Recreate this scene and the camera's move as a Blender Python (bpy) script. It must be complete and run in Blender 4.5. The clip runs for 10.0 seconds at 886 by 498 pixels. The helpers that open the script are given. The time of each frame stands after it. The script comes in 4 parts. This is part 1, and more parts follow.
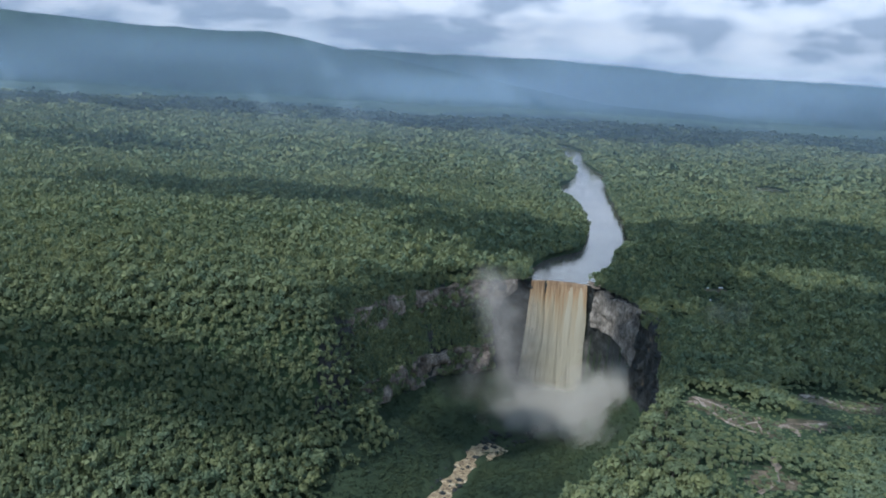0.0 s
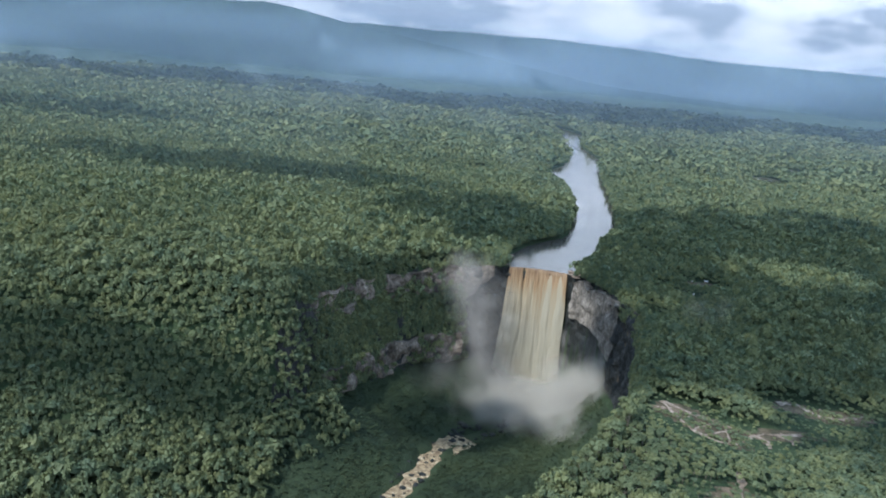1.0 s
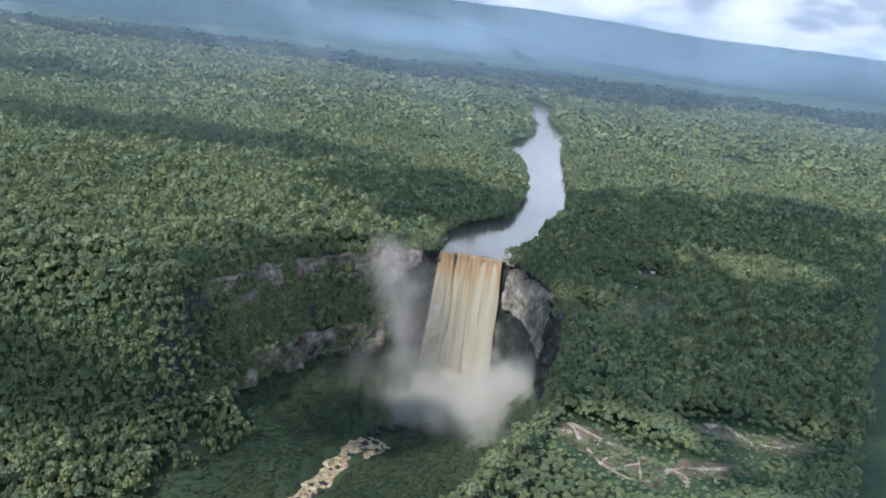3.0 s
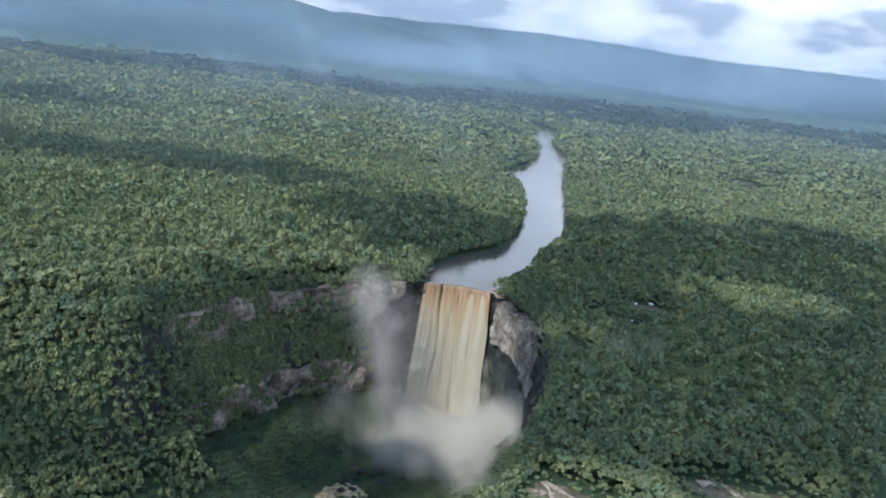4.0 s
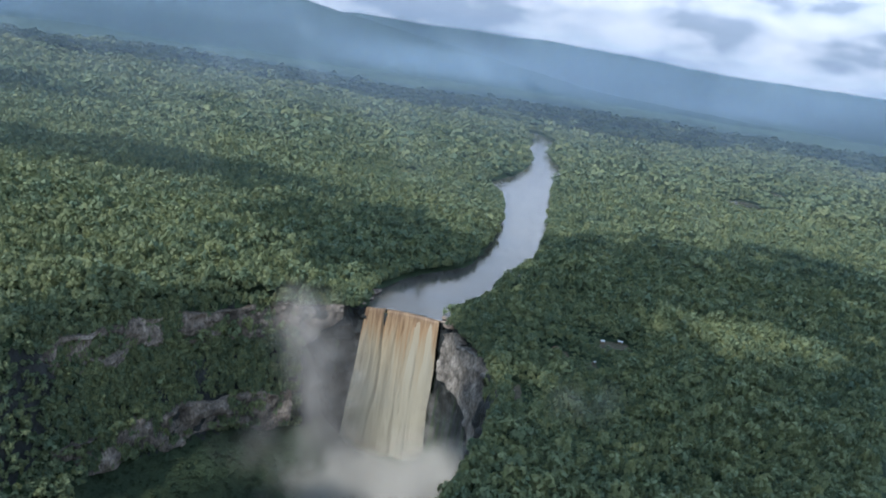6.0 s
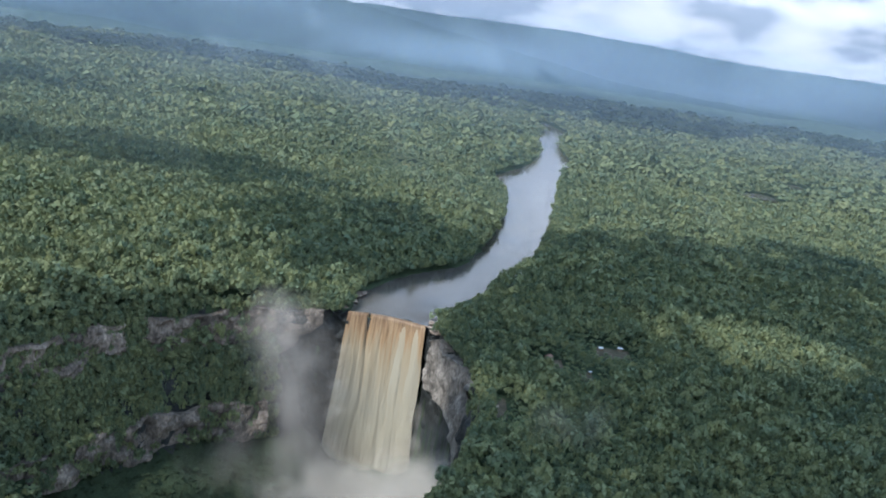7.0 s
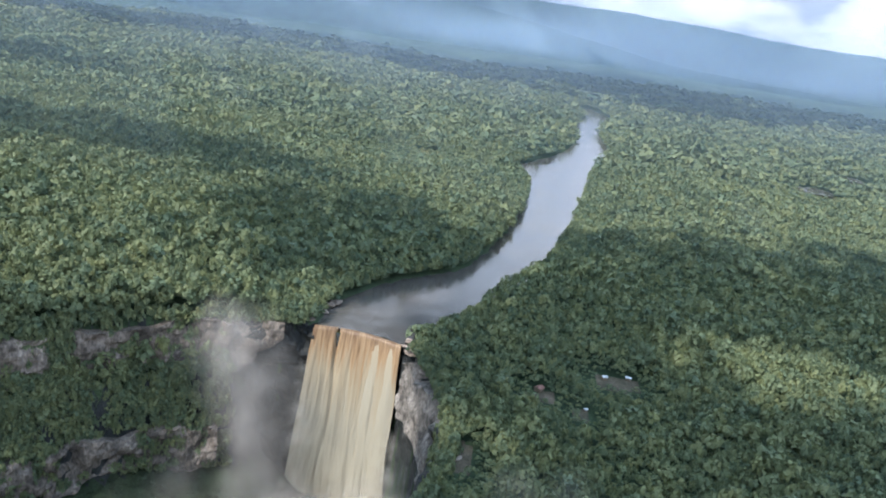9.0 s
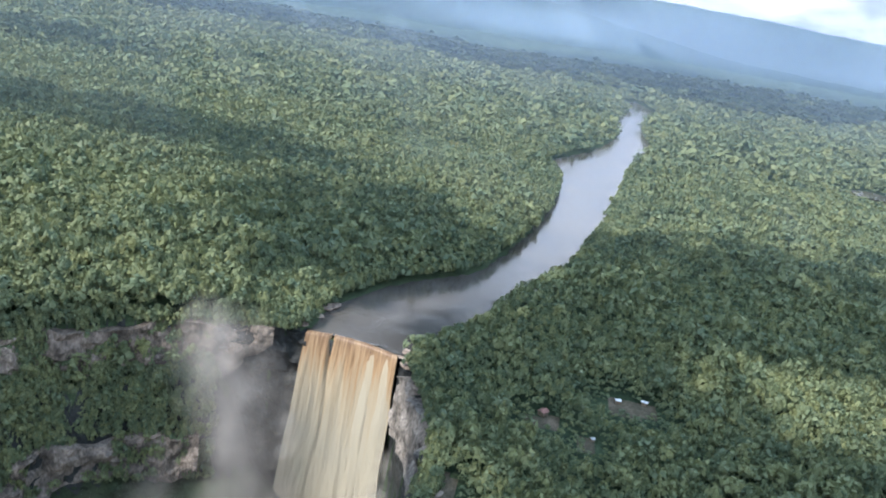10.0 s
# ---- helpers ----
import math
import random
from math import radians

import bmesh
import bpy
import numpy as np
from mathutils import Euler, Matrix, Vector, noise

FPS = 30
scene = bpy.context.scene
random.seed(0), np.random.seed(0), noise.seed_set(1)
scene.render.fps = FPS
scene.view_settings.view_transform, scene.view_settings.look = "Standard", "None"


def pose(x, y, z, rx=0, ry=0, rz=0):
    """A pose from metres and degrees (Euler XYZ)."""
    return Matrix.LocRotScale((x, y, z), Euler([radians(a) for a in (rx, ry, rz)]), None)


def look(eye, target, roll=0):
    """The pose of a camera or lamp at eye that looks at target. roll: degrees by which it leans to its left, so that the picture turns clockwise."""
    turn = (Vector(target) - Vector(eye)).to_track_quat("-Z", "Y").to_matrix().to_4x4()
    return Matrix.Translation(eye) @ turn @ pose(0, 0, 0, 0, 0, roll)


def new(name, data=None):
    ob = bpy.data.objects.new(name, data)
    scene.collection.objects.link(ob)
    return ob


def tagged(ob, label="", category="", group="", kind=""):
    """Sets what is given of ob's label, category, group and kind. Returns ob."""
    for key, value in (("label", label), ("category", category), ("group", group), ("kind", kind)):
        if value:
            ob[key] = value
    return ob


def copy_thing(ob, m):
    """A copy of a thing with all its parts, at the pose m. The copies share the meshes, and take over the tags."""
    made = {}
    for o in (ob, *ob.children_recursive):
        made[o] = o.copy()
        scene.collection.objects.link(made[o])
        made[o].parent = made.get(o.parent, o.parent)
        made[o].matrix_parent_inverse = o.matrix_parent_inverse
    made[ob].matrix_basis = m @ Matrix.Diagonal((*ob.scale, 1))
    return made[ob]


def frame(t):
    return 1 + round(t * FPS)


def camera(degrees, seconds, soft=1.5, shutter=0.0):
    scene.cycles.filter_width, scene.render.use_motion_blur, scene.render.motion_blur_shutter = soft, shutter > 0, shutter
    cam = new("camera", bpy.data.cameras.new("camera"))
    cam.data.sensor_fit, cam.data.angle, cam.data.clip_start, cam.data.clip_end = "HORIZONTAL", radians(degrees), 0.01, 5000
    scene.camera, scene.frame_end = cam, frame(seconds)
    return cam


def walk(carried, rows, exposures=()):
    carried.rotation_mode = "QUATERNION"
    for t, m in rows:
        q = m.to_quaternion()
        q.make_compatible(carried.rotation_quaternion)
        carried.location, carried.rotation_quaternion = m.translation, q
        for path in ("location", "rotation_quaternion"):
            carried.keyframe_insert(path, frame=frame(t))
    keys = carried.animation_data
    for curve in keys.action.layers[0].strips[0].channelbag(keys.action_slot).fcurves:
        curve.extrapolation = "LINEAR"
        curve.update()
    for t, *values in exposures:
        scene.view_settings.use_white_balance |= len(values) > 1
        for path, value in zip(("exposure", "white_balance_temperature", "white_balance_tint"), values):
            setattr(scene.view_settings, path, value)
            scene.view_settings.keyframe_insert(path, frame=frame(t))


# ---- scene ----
cam = camera(58.4, 10.0, soft=1.9)
PATH = [
    (0, (5.818, 6.501, 163.812), (5.868, 8.454, 163.382), 3.5),
    (0.5, (16.363, 19.444, 163.723), (16.423, 21.384, 163.244), 5.2),
    (1, (26.943, 32.603, 163.58), (26.994, 34.543, 163.097), 5.3),
    (1.5, (37.59, 46.092, 163.379), (37.627, 48.024, 162.863), 6.0),
    (2, (48.199, 60.038, 163.112), (48.284, 61.96, 162.567), 7.2),
    (2.5, (58.695, 74.574, 162.8), (58.809, 76.492, 162.243), 7.3),
    (4, (89.629, 120.279, 161.067), (89.696, 122.215, 160.571), 6.5),
    (4.5, (99.47, 135.796, 160.791), (99.518, 137.741, 160.328), 6.8),
    (5, (109.018, 151.517, 160.613), (109.059, 153.464, 160.159), 7.8),
    (5.5, (118.299, 167.378, 160.478), (118.347, 169.323, 160.017), 8.5),
    (6, (127.24, 183.34, 160.373), (127.29, 185.279, 159.887), 8.7),
    (7.5, (152.996, 231.667, 160.062), (152.977, 233.597, 159.536), 8.1),
    (8, (161.366, 248.145, 160.05), (161.326, 250.069, 159.505), 8.1),
    (8.5, (169.508, 264.948, 160.082), (169.45, 266.868, 159.525), 8.1),
    (9, (177.495, 282.053, 160.147), (177.385, 283.967, 159.575), 8.5),
    (9.5, (185.301, 299.272, 160.202), (185.138, 301.177, 159.614), 9.2),
    (10, (192.948, 316.469, 160.225), (192.733, 318.36, 159.613), 9.3),
]
LIGHTER = [(0.0, -0.46, 5220, 9.5), (0.5, -0.08, 5270, 10.0), (1.0, -0.16, 5320, 10.5), (1.5, -0.1, 5360, 11.5), (2.0, 0.16, 5430, 13.0), (2.5, 0.1, 5470, 13.5), (4.0, 0.0, 5400, 12.0), (4.5, -0.29, 5370, 11.5), (6.0, -0.24, 5320, 11.5), (8.0, 0.16, 5520, 13.5), (9.0, 0.28, 5570, 14.5), (10.0, 0.48, 5620, 15.5)]
walk(cam, [(t, look(eye, target, roll)) for t, eye, target, roll in PATH], LIGHTER)

# ---- world, sun, exposure ----
SUN_TO = Vector((-0.64, -0.58, 0.82)).normalized()   # towards the sun
sun_data = bpy.data.lights.new("sun", "SUN")
sun_data.energy, sun_data.angle, sun_data.color = 5.0, radians(1.0), (1.0, 0.90, 0.72)
sun = new("sun", sun_data)
scene.cycles.transparent_max_bounces = 128   # the spray is many thin layers deep
sun.matrix_world = look((0, 0, 900), Vector((0, 0, 900)) - SUN_TO)

world = bpy.data.worlds.new("sky")
scene.world = world
world.use_nodes = True
wn, wl = world.node_tree.nodes, world.node_tree.links
wn.clear()
sky = wn.new("ShaderNodeTexSky")
sky.sky_type, sky.sun_disc = "NISHITA", False
sky.sun_elevation = math.asin(SUN_TO.z)
sky.sun_rotation = math.atan2(SUN_TO.x, SUN_TO.y)
sky_dim = wn.new("ShaderNodeVectorMath")
sky_dim.operation = "SCALE"
sky_dim.inputs["Scale"].default_value = 0.09
wl.new(sky.outputs["Color"], sky_dim.inputs[0])
coord = wn.new("ShaderNodeTexCoord")
stretch = wn.new("ShaderNodeMapping")
stretch.inputs["Scale"].default_value = (1.0, 1.0, 2.8)
wl.new(coord.outputs["Generated"], stretch.inputs["Vector"])
veil = wn.new("ShaderNodeTexNoise")
veil.inputs["Scale"].default_value = 3.2
veil.inputs["Detail"].default_value = 7.0
veil.inputs["Roughness"].default_value = 0.55
veil.inputs["Distortion"].default_value = 0.0
wl.new(stretch.outputs["Vector"], veil.inputs["Vector"])
cover = wn.new("ShaderNodeValToRGB")
cover.color_ramp.elements[0].position, cover.color_ramp.elements[0].color = 0.22, (0, 0, 0, 1)
cover.color_ramp.elements[1].position, cover.color_ramp.elements[1].color = 0.36, (1, 1, 1, 1)
wl.new(veil.outputs["Fac"], cover.inputs["Fac"])
puff = wn.new("ShaderNodeTexNoise")
puff.inputs["Scale"].default_value = 7.5
puff.inputs["Detail"].default_value = 8.0
puff.inputs["Roughness"].default_value = 0.55
wl.new(stretch.outputs["Vector"], puff.inputs["Vector"])
body = wn.new("ShaderNodeValToRGB")
cr = body.color_ramp
cr.elements[0].position, cr.elements[0].color = 0.41, (0.47, 0.53, 0.60, 1)
cr.elements[1].position, cr.elements[1].color = 0.58, (1.0, 0.99, 0.96, 1)
mid = cr.elements.new(0.48)
mid.color = (0.76, 0.79, 0.82, 1)
wl.new(puff.outputs["Fac"], body.inputs["Fac"])
blend = wn.new("ShaderNodeMix")
blend.data_type = "RGBA"
wl.new(cover.outputs["Color"], blend.inputs["Factor"])
wl.new(sky_dim.outputs["Vector"], blend.inputs["A"])
wl.new(body.outputs["Color"], blend.inputs["B"])
# an overcast dome is brighter and bluer overhead than at the horizon
up = wn.new("ShaderNodeSeparateXYZ")
wl.new(coord.outputs["Generated"], up.inputs["Vector"])
dome = wn.new("ShaderNodeValToRGB")
dome.color_ramp.elements[0].position, dome.color_ramp.elements[0].color = 0.06, (0.50, 0.50, 0.50, 1)
dome.color_ramp.elements[1].position, dome.color_ramp.elements[1].color = 0.70, (0.46, 0.60, 0.72, 1)
dome_mid = dome.color_ramp.elements.new(0.34)
dome_mid.color = (0.72, 0.74, 0.75, 1)
dome_low = dome.color_ramp.elements.new(0.19)
dome_low.color = (0.80, 0.80, 0.79, 1)
wl.new(up.outputs["Z"], dome.inputs["Fac"])
lit = wn.new("ShaderNodeMix")
lit.data_type, lit.blend_type = "RGBA", "MULTIPLY"
lit.inputs["Factor"].default_value = 1.0
wl.new(blend.outputs["Result"], lit.inputs["A"])
wl.new(dome.outputs["Color"], lit.inputs["B"])
back = wn.new("ShaderNodeBackground")
back.inputs["Strength"].default_value = 2.25
wl.new(lit.outputs["Result"], back.inputs["Color"])
wout = wn.new("ShaderNodeOutputWorld")
wl.new(back.outputs["Background"], wout.inputs["Surface"])


# ---- materials ----
def material(name, colours, scale, rough=0.8, fine=None, bump=0.0, bump_scale=None, stretch_by=(1, 1, 1), island=0.0, spec=0.3, low=0.3, high=0.7, second=0.0, transl=0.0, by_tree=False):
    """A noise-mixed surface: colours from dark to light, a finer second noise, relief, and a tint for each island."""
    m = bpy.data.materials.new(name)
    m.use_nodes = True
    n, l = m.node_tree.nodes, m.node_tree.links
    bsdf = n["Principled BSDF"]
    bsdf.inputs["Roughness"].default_value = rough
    bsdf.inputs["Specular IOR Level"].default_value = spec
    tc = n.new("ShaderNodeTexCoord")
    mp = n.new("ShaderNodeMapping")
    mp.inputs["Scale"].default_value = stretch_by
    l.new(tc.outputs["Object"], mp.inputs["Vector"])
    big = n.new("ShaderNodeTexNoise")
    big.inputs["Scale"].default_value = scale
    big.inputs["Detail"].default_value = 6
    big.inputs["Roughness"].default_value = 0.62
    l.new(mp.outputs["Vector"], big.inputs["Vector"])
    ramp = n.new("ShaderNodeValToRGB")
    e = ramp.color_ramp.elements
    e[0].position, e[0].color = low, (*colours[0], 1)
    e[1].position, e[1].color = high, (*colours[-1], 1)
    for i, c in enumerate(colours[1:-1]):
        k = e.new(low + (high - low) * (i + 1) / (len(colours) - 1))
        k.color = (*c, 1)
    value = big.outputs["Fac"]
    if second:
        wide = n.new("ShaderNodeTexNoise")
        wide.inputs["Scale"].default_value = second
        wide.inputs["Detail"].default_value = 3
        l.new(tc.outputs["Object"], wide.inputs["Vector"])
        mx = n.new("ShaderNodeMix")
        mx.inputs["Factor"].default_value = 0.45
        l.new(value, mx.inputs["A"])
        l.new(wide.outputs["Fac"], mx.inputs["B"])
        value = mx.outputs["Result"]
    if island:
        own = n.new("ShaderNodeAttribute") if by_tree else n.new("ShaderNodeNewGeometry")
        if by_tree:
            own.attribute_name = "tint"
        info = n.new("ShaderNodeObjectInfo")
        both = n.new("ShaderNodeMath")
        both.operation = "ADD"
        l.new(own.outputs["Fac" if by_tree else "Random Per Island"], both.inputs[0])
        l.new(info.outputs["Random"], both.inputs[1])
        wrap = n.new("ShaderNodeMath")
        wrap.operation = "FRACT"
        l.new(both.outputs[0], wrap.inputs[0])
        mx = n.new("ShaderNodeMix")
        mx.inputs["Factor"].default_value = island
        l.new(value, mx.inputs["A"])
        l.new(wrap.outputs[0], mx.inputs["B"])
        value = mx.outputs["Result"]
    l.new(value, ramp.inputs["Fac"])
    colour = ramp.outputs["Color"]
    if fine:
        small = n.new("ShaderNodeTexNoise")
        small.inputs["Scale"].default_value = fine[0]
        small.inputs["Detail"].default_value = 4
        l.new(mp.outputs["Vector"], small.inputs["Vector"])
        rng = n.new("ShaderNodeMapRange")
        rng.inputs["From Min"].default_value, rng.inputs["From Max"].default_value = 0.3, 0.7
        rng.inputs["To Min"].default_value, rng.inputs["To Max"].default_value = 1 - fine[1], 1 + fine[1]
        l.new(small.outputs["Fac"], rng.inputs["Value"])
        mul = n.new("ShaderNodeVectorMath")
        mul.operation = "SCALE"
        l.new(colour, mul.inputs[0])
        l.new(rng.outputs["Result"], mul.inputs["Scale"])
        colour = mul.outputs["Vector"]
    l.new(colour, bsdf.inputs["Base Color"])
    if bump:
        rel = n.new("ShaderNodeTexNoise")
        rel.inputs["Scale"].default_value = bump_scale or scale * 4
        rel.inputs["Detail"].default_value = 6
        rel.inputs["Roughness"].default_value = 0.65
        l.new(mp.outputs["Vector"], rel.inputs["Vector"])
        b = n.new("ShaderNodeBump")
        b.inputs["Strength"].default_value = min(1.0, bump)
        b.inputs["Distance"].default_value = max(0.3, bump)
        l.new(rel.outputs["Fac"], b.inputs["Height"])
        l.new(b.outputs["Normal"], bsdf.inputs["Normal"])
    if transl:
        tr = n.new("ShaderNodeBsdfTranslucent")
        l.new(colour, tr.inputs["Color"])
        ms = n.new("ShaderNodeMixShader")
        ms.inputs["Fac"].default_value = transl
        l.new(bsdf.outputs["BSDF"], ms.inputs[1])
        l.new(tr.outputs["BSDF"], ms.inputs[2])
        l.new(ms.outputs["Shader"], n["Material Output"].inputs["Surface"])
    return m


M_LEAF = material("leaves", [(0.045, 0.075, 0.052), (0.103, 0.145, 0.088), (0.168, 0.202, 0.102), (0.218, 0.238, 0.106), (0.270, 0.258, 0.110)], 0.07, 0.6, (1.3, 0.22), island=0.27, second=0.006, low=0.14, high=0.86, transl=0.25, spec=0.3, by_tree=True)
M_FAR = material("distant forest", [(0.022, 0.040, 0.030), (0.044, 0.070, 0.044), (0.074, 0.098, 0.056)], 0.02, 0.75, (0.12, 0.4), 4.0, 0.08, second=0.0022)
M_RIDGE = material("forested hills", [(0.030, 0.050, 0.046), (0.052, 0.076, 0.060)], 0.0022, 0.95, (0.012, 0.2), spec=0.0, second=0.0007)
M_PALE = material("pale pitted sandstone", [(0.036, 0.032, 0.027), (0.12, 0.100, 0.083), (0.24, 0.20, 0.165), (0.38, 0.32, 0.26)], 0.22, 0.85, (0.9, 0.45), 1.0, 0.6, stretch_by=(1, 1, 0.55), second=0.06, low=0.30, high=0.70)
M_SCRUB = material("brown scrub", [(0.040, 0.042, 0.024), (0.100, 0.082, 0.052), (0.175, 0.135, 0.095)], 0.12, 0.9, (1.4, 0.35), 0.6, 0.9)
M_SOIL = material("forest floor", [(0.016, 0.032, 0.016), (0.036, 0.058, 0.026), (0.050, 0.074, 0.032)], 0.08, 0.9, (0.8, 0.4), 1.0, 0.5)
M_GRASS = material("wet gorge grass", [(0.015, 0.028, 0.017), (0.032, 0.048, 0.022), (0.050, 0.064, 0.026)], 0.05, 0.8, (1.2, 0.35), 0.9, 0.8, second=0.015)
M_MEADOW = material("dry meadow", [(0.06, 0.075, 0.025), (0.13, 0.12, 0.045), (0.20, 0.16, 0.07)], 0.06, 0.9, (1.0, 0.3), 0.5, 0.7)
M_ROCK = material("sandstone cliff", [(0.025, 0.024, 0.024), (0.085, 0.074, 0.068), (0.16, 0.14, 0.128), (0.27, 0.235, 0.21)], 0.16, 0.85, (0.9, 0.45), 1.2, 0.5, stretch_by=(1, 1, 0.5), island=0.1, second=0.05, low=0.28, high=0.72)
# used for wet rock, and for shade painted on the right alcove foot
M_WET_SHADE = material("wet and shaded dark rock", [(0.009, 0.012, 0.012), (0.024, 0.027, 0.027), (0.050, 0.051, 0.049)], 0.10, 0.6, (0.9, 0.4), 1.2, 0.5, stretch_by=(1, 1, 0.4))
M_SAND = material("bare pale sandstone", [(0.13, 0.100, 0.078), (0.27, 0.215, 0.172), (0.42, 0.355, 0.295)], 0.35, 0.9, (2.5, 0.35), 0.4, 1.0)
M_FOAM = material("tan foaming water", [(0.080, 0.056, 0.036), (0.22, 0.155, 0.092), (0.40, 0.305, 0.185), (0.56, 0.47, 0.33)], 0.30, 0.45, (1.6, 0.4), 0.8, 0.8, low=0.32, high=0.66)
M_PALE_FACE = material("pale grey cliff face", [(0.030, 0.028, 0.026), (0.135, 0.122, 0.107), (0.235, 0.212, 0.186), (0.345, 0.31, 0.272)], 0.25, 0.85, (0.9, 0.45), 1.0, 0.6, stretch_by=(1, 1, 0.55), second=0.08, low=0.32, high=0.68)
M_THATCH = material("reddish rusted roof", [(0.20, 0.10, 0.075), (0.36, 0.20, 0.16)], 0.8, 0.8, (3.0, 0.2))
M_BARK = material("pale bark", [(0.10, 0.085, 0.065), (0.26, 0.23, 0.19)], 1.5, 0.9, (6.0, 0.3))
M_CLOUD = material("cloud", [(0.85, 0.85, 0.86), (0.93, 0.93, 0.93)], 0.01, 0.95, spec=0.0)
M_TIN = material("white painted tin roof", [(0.55, 0.56, 0.56), (0.80, 0.80, 0.79)], 0.8, 0.4, (3.0, 0.1))
M_BOARD = material("weathered timber board", [(0.16, 0.12, 0.08), (0.30, 0.24, 0.17)], 0.8, 0.8, (3.0, 0.2))


def water_material():
    """Brown river water: dark below, mirror-like above, with patches of wind ripple and faint foam."""
    m = bpy.data.materials.new("brown river water")
    m.use_nodes = True
    n, l = m.node_tree.nodes, m.node_tree.links
    b = n["Principled BSDF"]
    tc = n.new("ShaderNodeTexCoord")
    wide = n.new("ShaderNodeTexNoise")
    wide.inputs["Scale"].default_value = 0.022
    wide.inputs["Detail"].default_value = 5
    l.new(tc.outputs["Object"], wide.inputs["Vector"])
    ramp = n.new("ShaderNodeValToRGB")
    ramp.color_ramp.elements[0].position, ramp.color_ramp.elements[0].color = 0.35, (0.055, 0.050, 0.045, 1)
    ramp.color_ramp.elements[1].position, ramp.color_ramp.elements[1].color = 0.70, (0.105, 0.096, 0.086, 1)
    l.new(wide.outputs["Fac"], ramp.inputs["Fac"])
    l.new(ramp.outputs["Color"], b.inputs["Base Color"])
    rr = n.new("ShaderNodeMapRange")
    rr.inputs["From Min"].default_value, rr.inputs["From Max"].default_value = 0.35, 0.7
    rr.inputs["To Min"].default_value, rr.inputs["To Max"].default_value = 0.06, 0.24
    l.new(wide.outputs["Fac"], rr.inputs["Value"])
    l.new(rr.outputs["Result"], b.inputs["Roughness"])
    b.inputs["IOR"].default_value = 1.6
    b.inputs["Specular IOR Level"].default_value = 1.0
    b.inputs["Specular Tint"].default_value = (1.0, 0.965, 0.90, 1)
    rip = n.new("ShaderNodeTexNoise")
    rip.inputs["Scale"].default_value = 0.35
    rip.inputs["Detail"].default_value = 5
    l.new(tc.outputs["Object"], rip.inputs["Vector"])
    bp = n.new("ShaderNodeBump")
    bp.inputs["Strength"].default_value, bp.inputs["Distance"].default_value = 0.40, 0.35
    l.new(rip.outputs["Fac"], bp.inputs["Height"])
    l.new(bp.outputs["Normal"], b.inputs["Normal"])
    return m


def fall_material(name, clear, foamy):
    """Falling water: tea-brown and clear at the lip, cream and broken below, streaked along its fall."""
    m = bpy.data.materials.new(name)
    m.use_nodes = True
    n, l = m.node_tree.nodes, m.node_tree.links
    b = n["Principled BSDF"]
    b.inputs["Roughness"].default_value = 0.55
    tc = n.new("ShaderNodeTexCoord")
    sep = n.new("ShaderNodeSeparateXYZ")
    l.new(tc.outputs["Object"], sep.inputs["Vector"])
    mp = n.new("ShaderNodeMapping")
    mp.inputs["Scale"].default_value = (0.75, 0.18, 0.020)
    l.new(tc.outputs["Object"], mp.inputs["Vector"])
    st = n.new("ShaderNodeTexNoise")
    st.inputs["Scale"].default_value = 1.0
    st.inputs["Detail"].default_value = 7
    st.inputs["Roughness"].default_value = 0.62
    l.new(mp.outputs["Vector"], st.inputs["Vector"])
    drop = n.new("ShaderNodeMapRange")
    drop.inputs["From Min"].default_value, drop.inputs["From Max"].default_value = clear, foamy
    l.new(sep.outputs["Z"], drop.inputs["Value"])
    mixv = n.new("ShaderNodeMath")
    mixv.operation = "MULTIPLY_ADD"
    mixv.inputs[1].default_value = 1.1
    l.new(st.outputs["Fac"], mixv.inputs[0])
    off = n.new("ShaderNodeMath")
    off.operation = "SUBTRACT"
    off.inputs[1].default_value = 0.5
    l.new(drop.outputs["Result"], off.inputs[0])
    l.new(off.outputs[0], mixv.inputs[2])
    ramp = n.new("ShaderNodeValToRGB")
    e = ramp.color_ramp.elements
    e[0].position, e[0].color = 0.0, (0.14, 0.078, 0.036, 1)
    e[1].position, e[1].color = 1.0, (0.355, 0.325, 0.25, 1)
    k = e.new(0.22); k.color = (0.30, 0.200, 0.106, 1)
    k = e.new(0.48); k.color = (0.345, 0.288, 0.195, 1)
    l.new(mixv.outputs[0], ramp.inputs["Fac"])
    l.new(ramp.outputs["Color"], b.inputs["Base Color"])
    bp = n.new("ShaderNodeBump")
    bp.inputs["Strength"].default_value, bp.inputs["Distance"].default_value = 0.3, 0.5
    l.new(st.outputs["Fac"], bp.inputs["Height"])
    l.new(bp.outputs["Normal"], b.inputs["Normal"])
    return m


